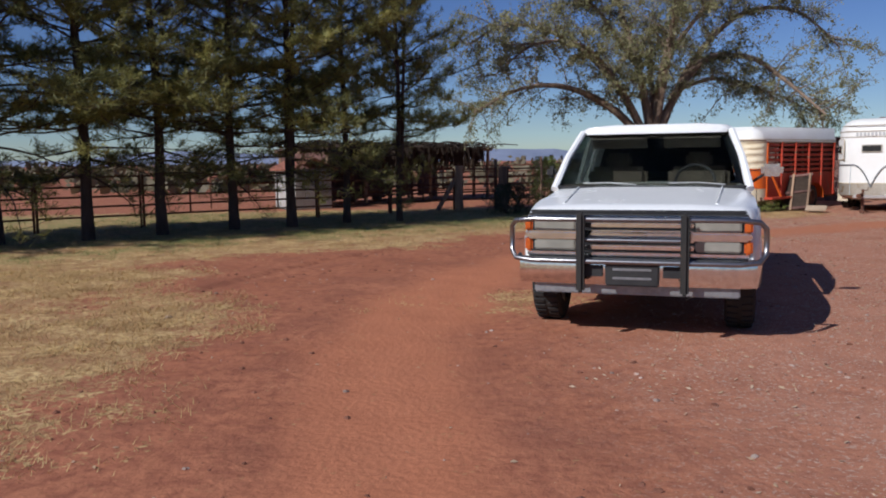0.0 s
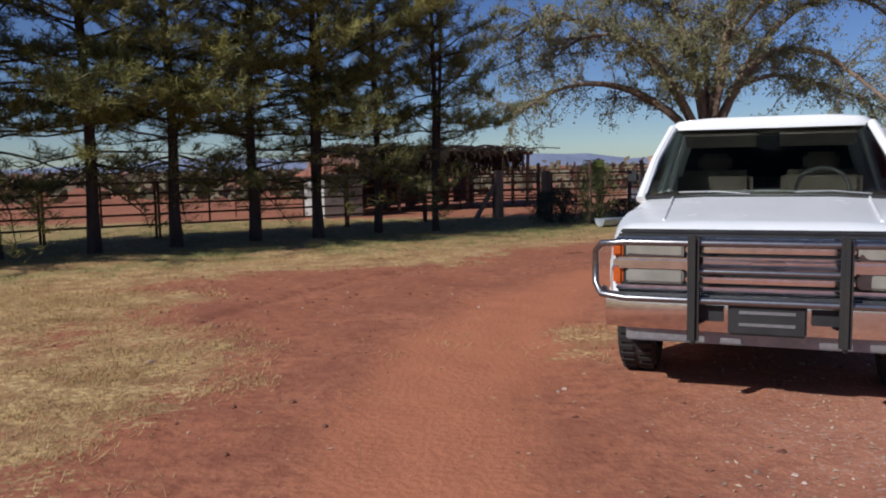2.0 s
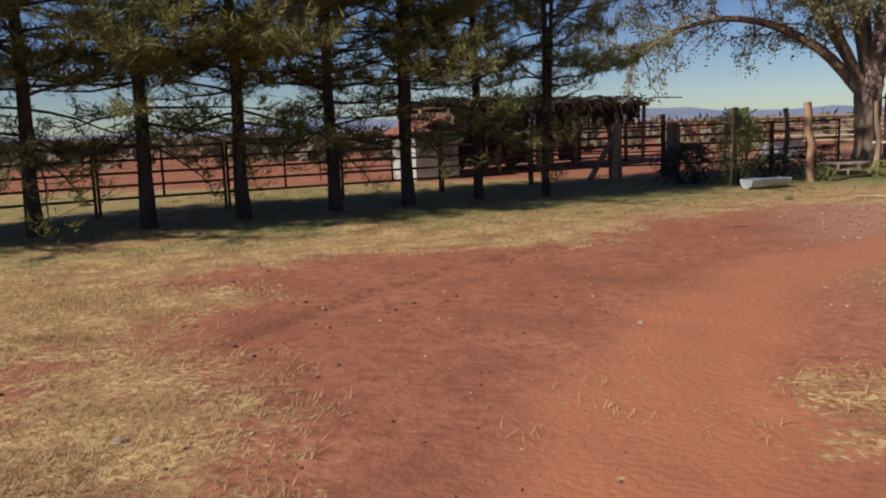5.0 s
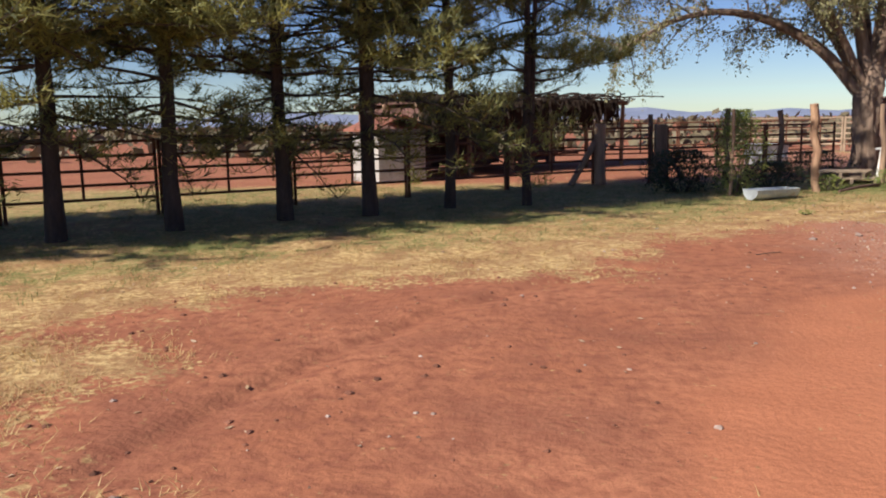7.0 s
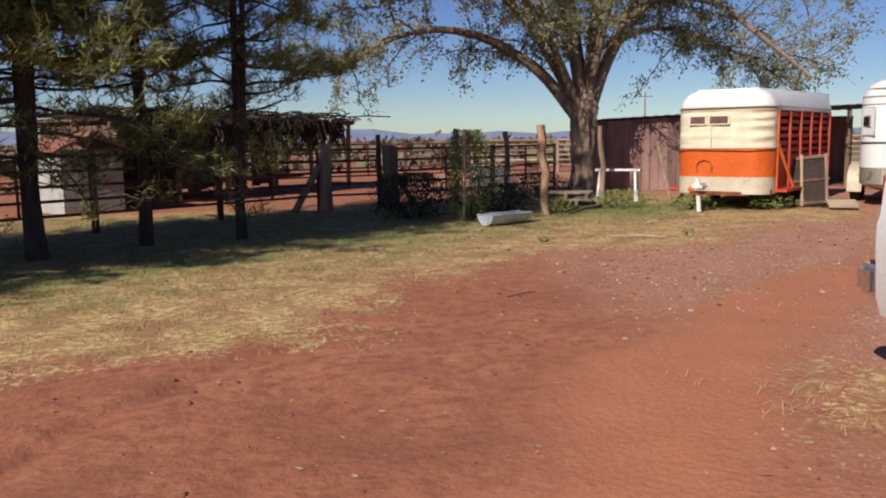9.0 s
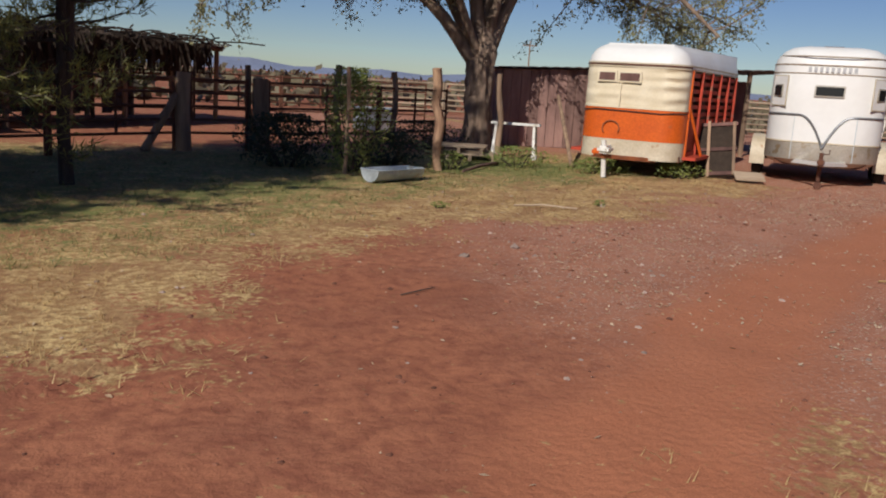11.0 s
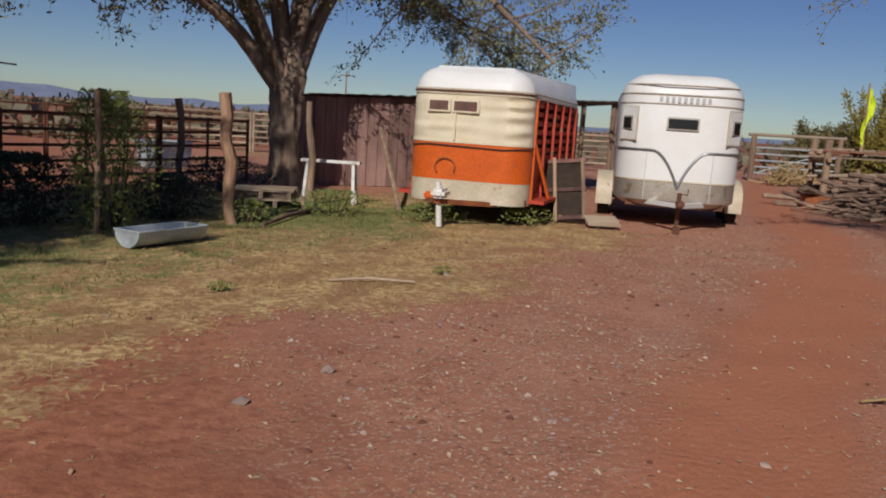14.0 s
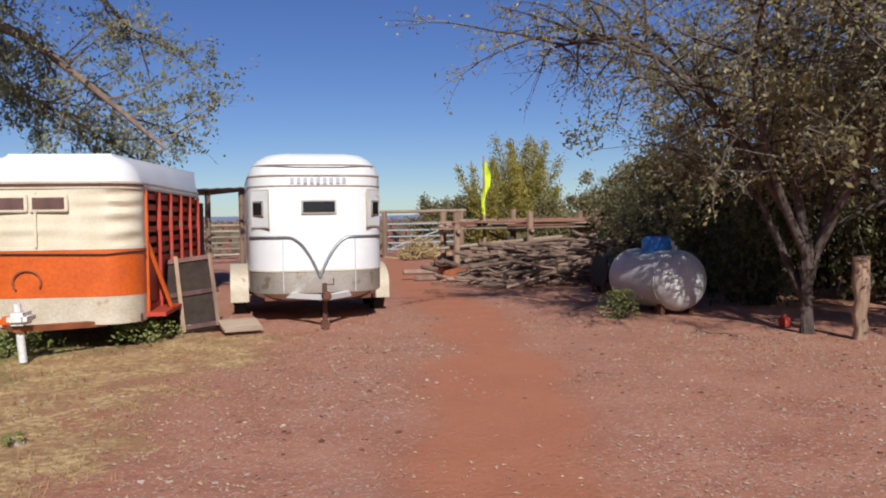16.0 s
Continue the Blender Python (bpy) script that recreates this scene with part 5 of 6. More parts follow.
def leaning_panel():
    p = thing("wooden_gate", "grey wooden panel frame leaning on the stock trailer", "panel", pose(9.5, 22.3, 0, -28, -7, -44) @ Matrix.Scale(0.92, 4))
    for k in range(3):
        part("stile", Geo().box((-0.48 + 0.48 * k, 0, 0.62), (0.055, 0.035, 1.26 - 0.06 * k)), M["post_wood"], p)
    for z in (0.1, 0.62, 1.16):
        part("rail", Geo().box((0, 0.03, z), (1.08, 0.03, 0.07)), M["dark_wood"], p)
    # near-black sheet added so the openings between the stiles read dark
    part("dark_backing", Geo().box((0, 0.06, 0.6), (1.0, 0.015, 1.1)), M["brush_roof"], p)
    b = thing("wooden_crate_lid", "flat brown board propped on the dirt", "board", pose(9.95, 21.75, 0.0, 0, 0, -30))
    part("board", Geo().box((0, 0, 0.10), (0.5, 0.4, 0.03), Matrix.Rotation(radians(14), 4, "X")), M["pale_wood"], b)
    part("block", Geo().box((0, 0.1, 0.035), (0.3, 0.14, 0.07)), M["pale_wood"], b)


leaning_panel()
tagged(part("leaning_pole", Geo().tube([(10.35, 23.5, 0.02), (10.15, 23.75, 0.8), (10.12, 23.85, 1.55)], [0.045, 0.04, 0.03], 7), M["pale_wood"]), "crooked pale wooden pole leaning on the stock trailer", "pole")
tagged(part("leaning_pole", Geo().tube([(10.65, 23.6, 0.02), (10.5, 23.85, 0.8), (10.52, 24.0, 1.75)], [0.05, 0.04, 0.035], 7), M["pale_wood"]), "crooked pale wooden pole leaning on the stock trailer", "pole")


def build_lean_to():
    h = thing("lean_to", "dark weathered board lean-to with tin roof", "shed", Matrix())
    a, b = Vector((8.15, 28.4, 0)), Vector((15.6, 26.6, 0))
    d = (b - a).normalized()
    n = Vector((-d.y, d.x, 0))
    ang = Matrix.Rotation(math.atan2(d.y, d.x), 4, "Z")
    Ln = (b - a).length
    r = random.Random(3)
    for k in range(34):
        if 24 <= k <= 30:
            continue
        p = a + d * (Ln * (k + 0.5) / 34)
        hh = 1.80 + 0.35 * k / 34
        part("wall_board", Geo().box(p + n * r.uniform(-0.01, 0.015) + Vector((0, 0, hh / 2)), (Ln / 34 - 0.012, 0.025, hh), ang), M["shed_board"], h)
    for k in range(14):
        p = a + n * (0.1 + 0.2 * k)
        part("end_board", Geo().box(p + Vector((0, 0, 0.9)), (0.025, 0.19, 1.8), ang), M["shed_board"], h)
    part("back_wall", Geo().box(a.lerp(b, 0.5) + n * 2.9 + Vector((0, 0, 0.95)), (Ln, 0.03, 1.9), ang), M["shed_board"], h)
    for k in (24, 27.5, 31, 33.8):
        p = a + d * (Ln * k / 34)
        part("post", Geo().tube([p + Vector((0, 0, -0.05)), p + Vector((0, 0, 2.08))], 0.06, 7), M["post_wood"], h)
    q0, q1 = a - d * 0.15 - n * 0.2, b + d * 0.3 - n * 0.2
    rows = []
    for u in np.linspace(0, 1, 60):
        p = q0.lerp(q1, u)
        wob = 0.012 * math.sin(u * 190)
        rows.append([tuple(p + Vector((0, 0, 1.83 + 0.36 * u + wob))), tuple(p + n * 3.3 + Vector((0, 0, 1.75 + 0.36 * u + wob))),
                     tuple(p + n * 3.3 + Vector((0, 0, 1.77 + 0.36 * u + wob))), tuple(p + Vector((0, 0, 1.85 + 0.36 * u + wob)))])
    part("roof", Geo().loft(rows), M["tin"], h, "rusty corrugated tin sheet")


build_lean_to()
up = thing("utility_pole", "distant wooden utility pole with crossarm", "pole", pose(68.0, 147.0, 0))
part("pole", Geo().tube([(0, 0, -0.1), (0, 0, 9.2)], [0.16, 0.12], 8), M["post_wood"], up)
part("crossarm", Geo().box((0, 0, 8.5), (2.8, 0.14, 0.18)), M["post_wood"], up)

# ---------------------------------------------------------------- pickup truck
def build_pickup():
    t = thing("pickup_truck", "white pickup truck with chrome grille and tubular brush guard", "truck", pose(1.58, 6.62, 0, 0, 0, -19))
    R = 0.375
    axles = (0.93, 4.35)

    def bottom(y):
        z = 0.44
        for ay in axles:
            d = abs(y - ay)
            if d < 0.47:
                z = max(z, 0.38 + math.sqrt(0.47 ** 2 - d ** 2))
        return z

    def top(y):
        if y < 0.35:
            return 1.0 + 0.07 * math.sin(min(1, (y - 0.14) / 0.21) * math.pi / 2)
        if y < 1.5:
            return 1.07 + 0.115 * (y - 0.35) / 1.15
        if y < 3.62:
            return 1.185
        return 1.25

    def section(y, w):
        zb, zt = bottom(y), top(y)
        h = zt - zb
        right = [(0.955 * w, zb), (0.985 * w, zb + 0.12 * h), (w, zb + 0.45 * h), (w, zb + 0.6 * h), (0.985 * w, zb + 0.66 * h), (0.97 * w, zb + 0.86 * h), (0.93 * w, zt - 0.03), (0.86 * w, zt), (0.45 * w, zt + 0.02)]
        return [(x, y, z) for x, z in right] + [(-x, y, z) for x, z in reversed(right)]

    def body_run(y0, y1, d):
        rows = []
        for y in np.arange(y0, y1 + d / 2, d):
            w = 0.965 if y > 0.5 else 0.90 + 0.065 * math.sin((max(y, 0.14) - 0.14) / 0.36 * math.pi / 2)
            rows.append(section(float(y), w))
        return Geo().loft(rows)

    part("front_body", body_run(0.14, 1.52, 0.046), M["white_paint"], t, smooth=True)
    part("cab_lower", body_run(1.53, 3.58, 0.41), M["white_paint"], t, smooth=True)
    part("bed", body_run(3.64, 5.42, 0.0445), M["white_paint"], t, smooth=True)
    part("bed_liner", Geo().box((0, 4.52, 1.278), (1.5, 1.6, 0.012)), M["black_plastic"], t)
    part("tailgate", Geo().box((0, 5.43, 0.93), (1.5, 0.05, 0.55)), M["white_paint"], t, bevel=0.015)
    part("chassis", Geo().box((0, 2.8, 0.42), (1.0, 4.8, 0.16)), M["black_plastic"], t)
    for sx in (-1, 1):
        part("hood_crease", Geo().tube([(sx * 0.62, 0.4, 1.086), (sx * 0.66, 1.38, 1.188)], 0.010, 8), M["white_paint"], t)
        part("door_gap", Geo().box((sx * 0.966, 1.75, 0.82), (0.006, 0.012, 0.7)), M["black_plastic"], t)
        part("side_molding", Geo().box((sx * 0.968, 2.5, 0.76), (0.02, 1.9, 0.06)), M["black_plastic"], t)
        for ay in axles:
            wheel(t, sx * 0.82, ay, R, R, 0.245, rim="chrome")
        for ay in axles:
            arc = [(sx * 0.962, ay + 0.475 * math.cos(a), 0.38 + 0.475 * math.sin(a)) for a in np.linspace(0.12, math.pi - 0.12, 15)]
            part("arch_lip", Geo().tube(arc, 0.016, 6), M["white_paint"], t)
        part("tail_lamp", Geo().box((sx * 0.87, 5.44, 0.98), (0.13, 0.05, 0.42)), M["red_paint"], t, bevel=0.015)
        # mirror
        mx, mw = (1.10, 0.2) if sx > 0 else (1.0, 0.10)
        mir = part("mirror", Geo().box((sx * mx, 1.78, 1.335), (mw, 0.08, 0.12)), M["chrome" if sx > 0 else "black_plastic"], t, "chrome-backed door mirror" if sx > 0 else "folded dark door mirror", bevel=0.03)
        part("mirror_arm", Geo().tube([(sx * 0.92, 1.80, 1.22), (sx * (mx - 0.06), 1.79, 1.30)], 0.015, 6), M["black_plastic"], mir)
    # cab glasshouse
    zb, zt = 1.19, 1.675
    part("roof", Geo().loft([[(x * s, 2.04 + (y * s2), z) for x, y in outline(1.50, 1.55, 0.16, 0.2, 0.0, 6)] for s, s2, z in ((1.0, 1.0, zt + 0.035), (1.015, 1.005, zt + 0.055), (1.0, 1.0, zt + 0.08), (0.93, 0.985, zt + 0.11), (0.7, 0.9, zt + 0.125))]), M["white_paint"], t, smooth=True)
    for sx in (-1, 1):
        part("a_pillar", Geo().tube([(sx * 0.90, 1.42, zb - 0.02), (sx * 0.83, 1.72, 1.47), (sx * 0.735, 2.09, zt + 0.05)], [0.04, 0.034, 0.036], 8), M["white_paint"], t, smooth=True)
        part("b_pillar", Geo().tube([(sx * 0.91, 2.85, zb - 0.02), (sx * 0.74, 2.80, zt + 0.05)], 0.045, 6), M["white_paint"], t)
        part("c_pillar", Geo().tube([(sx * 0.90, 3.56, zb - 0.02), (sx * 0.72, 3.44, zt + 0.05)], 0.075, 6), M["white_paint"], t)
        for y0, y1, k0, k1 in ((1.52, 2.82, 2.14, 2.78), (2.90, 3.5, 2.86, 3.42)):
            q = [(sx * 0.905, y0, zb), (sx * 0.905, y1, zb), (sx * 0.74, k1, zt + 0.045), (sx * 0.74, k0, zt + 0.045)]
            part("side_window", Geo().loft([q, [(x - sx * 0.008, y, z) for x, y, z in q]]), M["glass"], t)
    q = [(-0.87, 1.42, zb), (0.87, 1.42, zb), (0.72, 2.085, zt + 0.045), (-0.72, 2.085, zt + 0.045)]
    ws = part("windshield", Geo().loft([q, [(x, y + 0.008, z) for x, y, z in q]]), M["glass"], t)
    ws.visible_shadow = False
    part("windshield_seal", Geo().tube(q + [q[0]], 0.014, 6), M["black_plastic"], t)
    q = [(-0.80, 3.57, zb), (0.80, 3.57, zb), (0.68, 3.46, zt + 0.045), (-0.68, 3.46, zt + 0.045)]
    part("rear_window", Geo().loft([q, [(x, y + 0.008, z) for x, y, z in q]]), M["dark_glass"], t)
    for x, a in ((-0.62, 0.5), (0.18, 0.5)):
        part("wiper", Geo().tube([(x, 1.435, zb + 0.035), (x + 0.5 * a, 1.44, zb + 0.04), (x + a, 1.425, zb + 0.02)], 0.008, 5), M["grey_metal"], t)
    part("cowl", Geo().box((0, 1.44, 1.19), (1.7, 0.12, 0.02)), M["black_plastic"], t)
    part("dashboard", Geo().box((0, 1.72, 1.13), (1.65, 0.45, 0.16)), M["tan_cloth"], t, bevel=0.04)
    part("headliner", Geo().box((0, 2.78, 1.70), (1.38, 1.3, 0.02)), M["tan_cloth"], t)
    part("steering_wheel", Geo().tube([(0.40 + 0.19 * math.cos(a), 2.02 + 0.06 * math.sin(a), 1.22 + 0.17 * math.sin(a)) for a in np.linspace(0, 2 * math.pi, 25)], 0.014, 6), M["black_plastic"], t)
    for sx in (-1, 1):
        seat = part("seat", Geo().box((sx * 0.42, 2.55, 1.1), (0.62, 0.18, 0.55)), M["tan_cloth"], t, bevel=0.05)
        part("headrest", Geo().box((sx * 0.42, 2.58, 1.44), (0.28, 0.1, 0.16)), M["tan_cloth"], seat, bevel=0.035)
        part("sun_visor", Geo().box((sx * 0.36, 2.15, 1.62), (0.55, 0.16, 0.02), Matrix.Rotation(radians(-35), 4, "X")), M["tan_cloth"], t)
    part("rear_seat", Geo().box((0, 3.3, 1.0), (1.5, 0.2, 0.6)), M["dark_cloth"], t, bevel=0.05)
    # grille and lamps
    part("grille_cavity", Geo().box((0, 0.14, 0.84), (1.72, 0.05, 0.36)), M["black_plastic"], t)
    g = thing_part("grille", t)
    for k, z in enumerate((0.69, 0.75, 0.81, 0.87, 0.93, 0.99)):
        part("grille_bar", Geo().box((0, 0.10, z), (0.92 if k not in (0, 5) else 1.74, 0.035, 0.036)), M["chrome"], g, bevel=0.008)
    part("grille_center_bar", Geo().box((0, 0.09, 0.845), (1.74, 0.045, 0.07)), M["chrome"], g, bevel=0.015)
    part("emblem", Geo().box((0, 0.062, 0.845), (0.2, 0.012, 0.045)), M["chrome"], g, bevel=0.01)
    for sx in (-1, 1):
        for z, hgt in ((0.925, 0.10), (0.765, 0.085)):
            part("headlight", Geo().box((sx * 0.64, 0.10, z), (0.34, 0.04, hgt)), M["lamp_glass"], t, bevel=0.012)
        for z in (0.925, 0.765):
            part("turn_signal", Geo().box((sx * 0.862, 0.125, z), (0.062, 0.06, 0.115)), M["amber"], t, bevel=0.015)
        part("lamp_bezel", Geo().box((sx * 0.66, 0.107, 0.845), (0.46, 0.04, 0.05)), M["chrome"], t, bevel=0.01)
    # black strip stands in for the dark gap between hood and grille
    part("hood_gap_strip", Geo().box((0, 0.12, 1.035), (1.7, 0.03, 0.03)), M["black_plastic"], t, bevel=0.01)
    # bumpers
    pts = [(-0.97, 0.26), (-0.93, 0.07), (-0.8, 0.02), (0, 0.0), (0.8, 0.02), (0.93, 0.07), (0.97, 0.26)]
    bump_rows = []
    for x, y in pts:
        bump_rows.append([(x, y + 0.02, 0.66), (x, y, 0.645), (x, y - 0.012, 0.57), (x, y, 0.50), (x, y + 0.03, 0.45), (x, y + 0.06, 0.45), (x, y + 0.05, 0.65)])
    part("front_bumper", Geo().loft(bump_rows), M["chrome"], t, "dusty chrome front bumper", smooth=True)
    part("bumper_strip", Geo().tube([(x, y - 0.01, 0.655) for x, y in pts], 0.022, 6), M["black_plastic"], t)
    part("air_dam", Geo().box((0, 0.12, 0.41), (1.62, 0.06, 0.09)), M["grey_metal"], t, bevel=0.01)
    plate = part("licence_plate_bracket", Geo().box((0, -0.04, 0.555), (0.42, 0.03, 0.2)), M["black_plastic"], t, bevel=0.012)
    for z in (0.52, 0.59):
        part("bracket_slot", Geo().box((0, -0.057, z), (0.3, 0.008, 0.018)), M["grey_metal"], plate)
    for sx in (-1, 1):
        part("tow_opening", Geo().box((sx * 0.31, -0.006, 0.57), (0.15, 0.03, 0.09)), M["black_plastic"], t)
    part("rear_bumper", Geo().box((0, 5.62, 0.60), (1.88, 0.24, 0.17)), M["chrome"], t, "chrome rear step bumper", bevel=0.03)
    part("bumper_step", Geo().box((0, 5.62, 0.69), (1.74, 0.2, 0.012)), M["black_plastic"], t)
    part("tow_hitch", Geo().box((0, 5.62, 0.42), (0.09, 0.3, 0.09)), M["rust"], t)
    part("exhaust_pipe", Geo().tube([(-0.75, 4.9, 0.36), (-0.92, 5.1, 0.34)], 0.035, 10), M["rust"], t)
    # brush guard
    bg = thing_part("brush_guard", t)
    for sx in (-1, 1):
        part("guard_upright", Geo().box((sx * 0.40, -0.09, 0.72), (0.064, 0.085, 0.64)), M["black_rubber"], bg, "black rubber-faced upright", bevel=0.02)
        hoop = [(sx * 0.40, -0.07, 0.985), (sx * 0.80, -0.06, 0.985), (sx * 0.94, -0.03, 0.97), (sx * 0.985, 0.03, 0.92), (sx * 0.99, 0.05, 0.82), (sx * 0.985, 0.03, 0.72), (sx * 0.94, -0.03, 0.665), (sx * 0.80, -0.06, 0.65), (sx * 0.40, -0.07, 0.65)]
        part("guard_hoop", Geo().tube(hoop, 0.021, 18), M["steel_tube"], bg, smooth=True)
    for z in (0.985, 0.65):
        part("guard_tube", Geo().tube([(-0.40, -0.07, z), (0.40, -0.07, z)], 0.021, 18), M["steel_tube"], bg, smooth=True)
    part("guard_tube", Geo().tube([(-0.38, -0.06, 0.82), (0.38, -0.06, 0.82)], 0.016, 18), M["steel_tube"], bg, smooth=True)


def thing_part(name, parent):
    ob = new(name)
    ob.parent = parent
    return ob


build_pickup()

# ---------------------------------------------------------------- propane tank
def build_tank():
    t = thing("propane_tank", "white horizontal propane tank with blue valve cover", "tank", pose(14.2, 17.05, -0.04, 0, 0, -38))
    R, L = 0.44, 1.75
    zc = 0.53
    front = [(0.30 * (1 - math.cos(a)), max(R * math.sin(a), 0.004)) for a in np.linspace(0, math.pi / 2, 10)]
    back = [(L - y, q) for y, q in reversed(front)]
    rings = [[(q * math.cos(b), y, zc + q * math.sin(b)) for b in np.linspace(0, 2 * math.pi, 36, endpoint=False)] for y, q in front + back]
    part("shell", Geo().loft(rings), M["tank_paint"], t, smooth=True)
    for y in (0.31, L - 0.31):
        part("weld_seam", Geo().tube([((R + 0.002) * math.cos(b), y, zc + (R + 0.002) * math.sin(b)) for b in np.linspace(0, 2 * math.pi, 37)], 0.008, 5), M["tank_paint"], t)
    for y in (0.4, L - 0.4):
        for sx in (-1, 1):
            part("leg", Geo().box((sx * 0.25, y, 0.10), (0.06, 0.12, 0.2)), M["rust"], t)
    dome = part("valve_cover", Geo().loft([[(q * math.cos(b), 0.85 + q * math.sin(b), z) for b in np.linspace(0, 2 * math.pi, 24, endpoint=False)] for z, q in ((0.93, 0.22), (0.97, 0.22), (0.98, 0.23), (1.11, 0.225), (1.15, 0.21), (1.175, 0.16), (1.18, 0.05))]), M["blue_plastic"], t, "blue plastic valve dome", smooth=True)
    part("gauge", Geo().box((0.12, 0.62, 1.07), (0.06, 0.02, 0.07)), M["white_board"], dome)
    part("lift_lug", Geo().box((0, 0.4, zc + R + 0.03), (0.02, 0.1, 0.08)), M["tank_paint"], t)


build_tank()

# ---------------------------------------------------------------- wood heaps, rack, gate, flag
r = random.Random(77)
def log_heap(n, cx, cy, lx, ly, h, rz, label, length=(0.7, 1.9), rad=(0.025, 0.075)):
    m = Matrix.Translation((cx, cy, 0)) @ Matrix.Rotation(radians(rz), 4, "Z")
    heap = thing("log_heap", label, "firewood", m)
    for i in range(n):
        u, v = r.uniform(-1, 1), r.uniform(-1, 1)
        top = h * max(0.12, (1 - abs(u) ** 3) * (1 - 0.75 * abs(v) ** 1.5))
        q = Vector((u * lx / 2, v * ly / 2, 0))
        a = r.gauss(0, 0.75 if r.random() < 0.4 else 0.2)
        d = Vector((math.cos(a), math.sin(a), r.gauss(0, 0.17))) * r.uniform(*length) / 2
        w = r.uniform(*rad)
        z = w + top * (r.random() ** 0.7)
        c = q + Vector((0, 0, z))
        bend = Vector((r.gauss(0, 0.05), r.gauss(0, 0.06), r.gauss(0, 0.04)))
        pts = [c - d, c + bend, c + d]
        for p in pts:
            p.z = max(p.z, w * 0.8)
        part("log", Geo().tube(pts, [w, w * 0.95, w * 0.75], 7), M["log_wood"], heap)


log_heap(240, 19.4, 21.2, 4.4, 2.2, 1.05, -38, "long heap of cut mesquite logs and branches", (0.6, 1.8), (0.014, 0.042))
log_heap(80, 21.6, 24.0, 2.6, 2.0, 0.85, -38, "heap of stacked mesquite branches", (0.5, 1.4))
log_heap(36, 20.9, 22.3, 4.6, 0.9, 1.0, -38, "stack of long weathered poles behind the firewood", (2.2, 3.6), (0.04, 0.075))
yh = thing("brush_pile", "rounded pile of yellowed cut brush", "brush pile", pose(27.2, 30.2, 0))
g = Geo()
for i in range(420):
    a, b = r.uniform(0, 6.3), r.random() ** 0.5
    p = Vector((1.0 * b * math.cos(a), 0.8 * b * math.sin(a), 0.75 * (1 - b * b) * r.random() + 0.03))
    g.tube([p, p + Vector((r.gauss(0, 0.2), r.gauss(0, 0.2), r.uniform(0, 0.2)))], 0.018, 3)
tagged(part("brush", g, M["straw"], yh), kind="stuff")


def lumber_rack():
    k = thing("lumber_rack", "post and rail rack loaded with weathered boards and poles", "rack", pose(22.6, 23.0, 0, 0, 0, -40))
    for x in (-2.9, -0.9, 1.1, 2.7):
        for y in (-0.5, 0.6):
            part("post", Geo().tube([(x, y, -0.05), (x + r.gauss(0, 0.03), y, 1.62 + r.uniform(-0.1, 0.2))], 0.085, 8), M["post_wood"], k)
        part("bearer", Geo().tube([(x, -0.7, 1.12), (x, 0.8, 1.12)], 0.055, 7), M["post_wood"], k)
    for i in range(26):
        y = r.uniform(-0.55, 0.65)
        z = 1.19 + 0.05 * (i // 6) + r.uniform(0, 0.02)
        x0 = r.uniform(-3.5, -1.8)
        part("board", Geo().box((x0 + 2.2, y, z), (r.uniform(3.6, 5.0), r.uniform(0.08, 0.18), 0.035), Matrix.Rotation(r.gauss(0, 0.03), 4, "Z")), M["pale_wood"] if i % 3 else M["red_roof"], k)
    for i in range(9):
        x = r.uniform(-2.2, 1.5)
        part("pole", Geo().tube([(x - 1.6, r.uniform(-0.6, 0.6), r.uniform(0.5, 0.7)), (x + 1.7, r.uniform(-0.6, 0.6), r.uniform(0.5, 0.95))], 0.05, 7), M["pale_wood"], k)


lumber_rack()
fl = thing("yellow_flag", "limp bright yellow flag on a wooden pole", "flag", pose(21.0, 24.2, 0))
part("pole", Geo().tube([(0, 0, -0.05), (0, 0, 3.05)], [0.06, 0.022], 8), M["post_wood"], fl)
rows = []
for i in range(15):
    z = 3.0 - 1.25 * i / 14
    wd = 0.32 * math.sin(math.pi * min(1, 0.12 + i / 11)) * (1 if i < 12 else 0.75) + 0.04
    rows.append([(0.02 + wd * j / 5 - (0.10 * i / 14), 0.05 * math.sin(j * 2.1 + i * 0.5), z - 0.25 * j / 5) for j in range(6)])
part("cloth", Geo().loft(rows, False, False), M["flag_cloth"], fl, "bright yellow-green hanging cloth", smooth=True)


def ranch_gate(x, y, rz, w=3.2):
    gt = thing("ranch_gate", "grey galvanised tube gate between tall wooden posts", "gate", pose(x, y, 0, 0, 0, rz))
    for sx in (-1, 1):
        part("gate_post", Geo().tube([(sx * w / 2, 0, -0.05), (sx * w / 2, 0, 1.75)], 0.1, 9), M["post_wood"], gt)
    part("lintel", Geo().tube([(-w / 2 - 0.2, 0, 1.72), (w / 2 + 0.2, 0, 1.76)], 0.06, 7), M["pale_wood"], gt)
    for k in range(5):
        part("gate_rail", Geo().tube([(-w / 2 + 0.12, 0, 0.3 + 0.24 * k), (w / 2 - 0.12, 0, 0.3 + 0.24 * k)], 0.028, 6), M["galvanised"], gt)
    part("gate_brace", Geo().tube([(-w / 2 + 0.15, 0, 0.3), (w / 2 - 0.15, 0, 1.26)], 0.022, 6), M["galvanised"], gt)


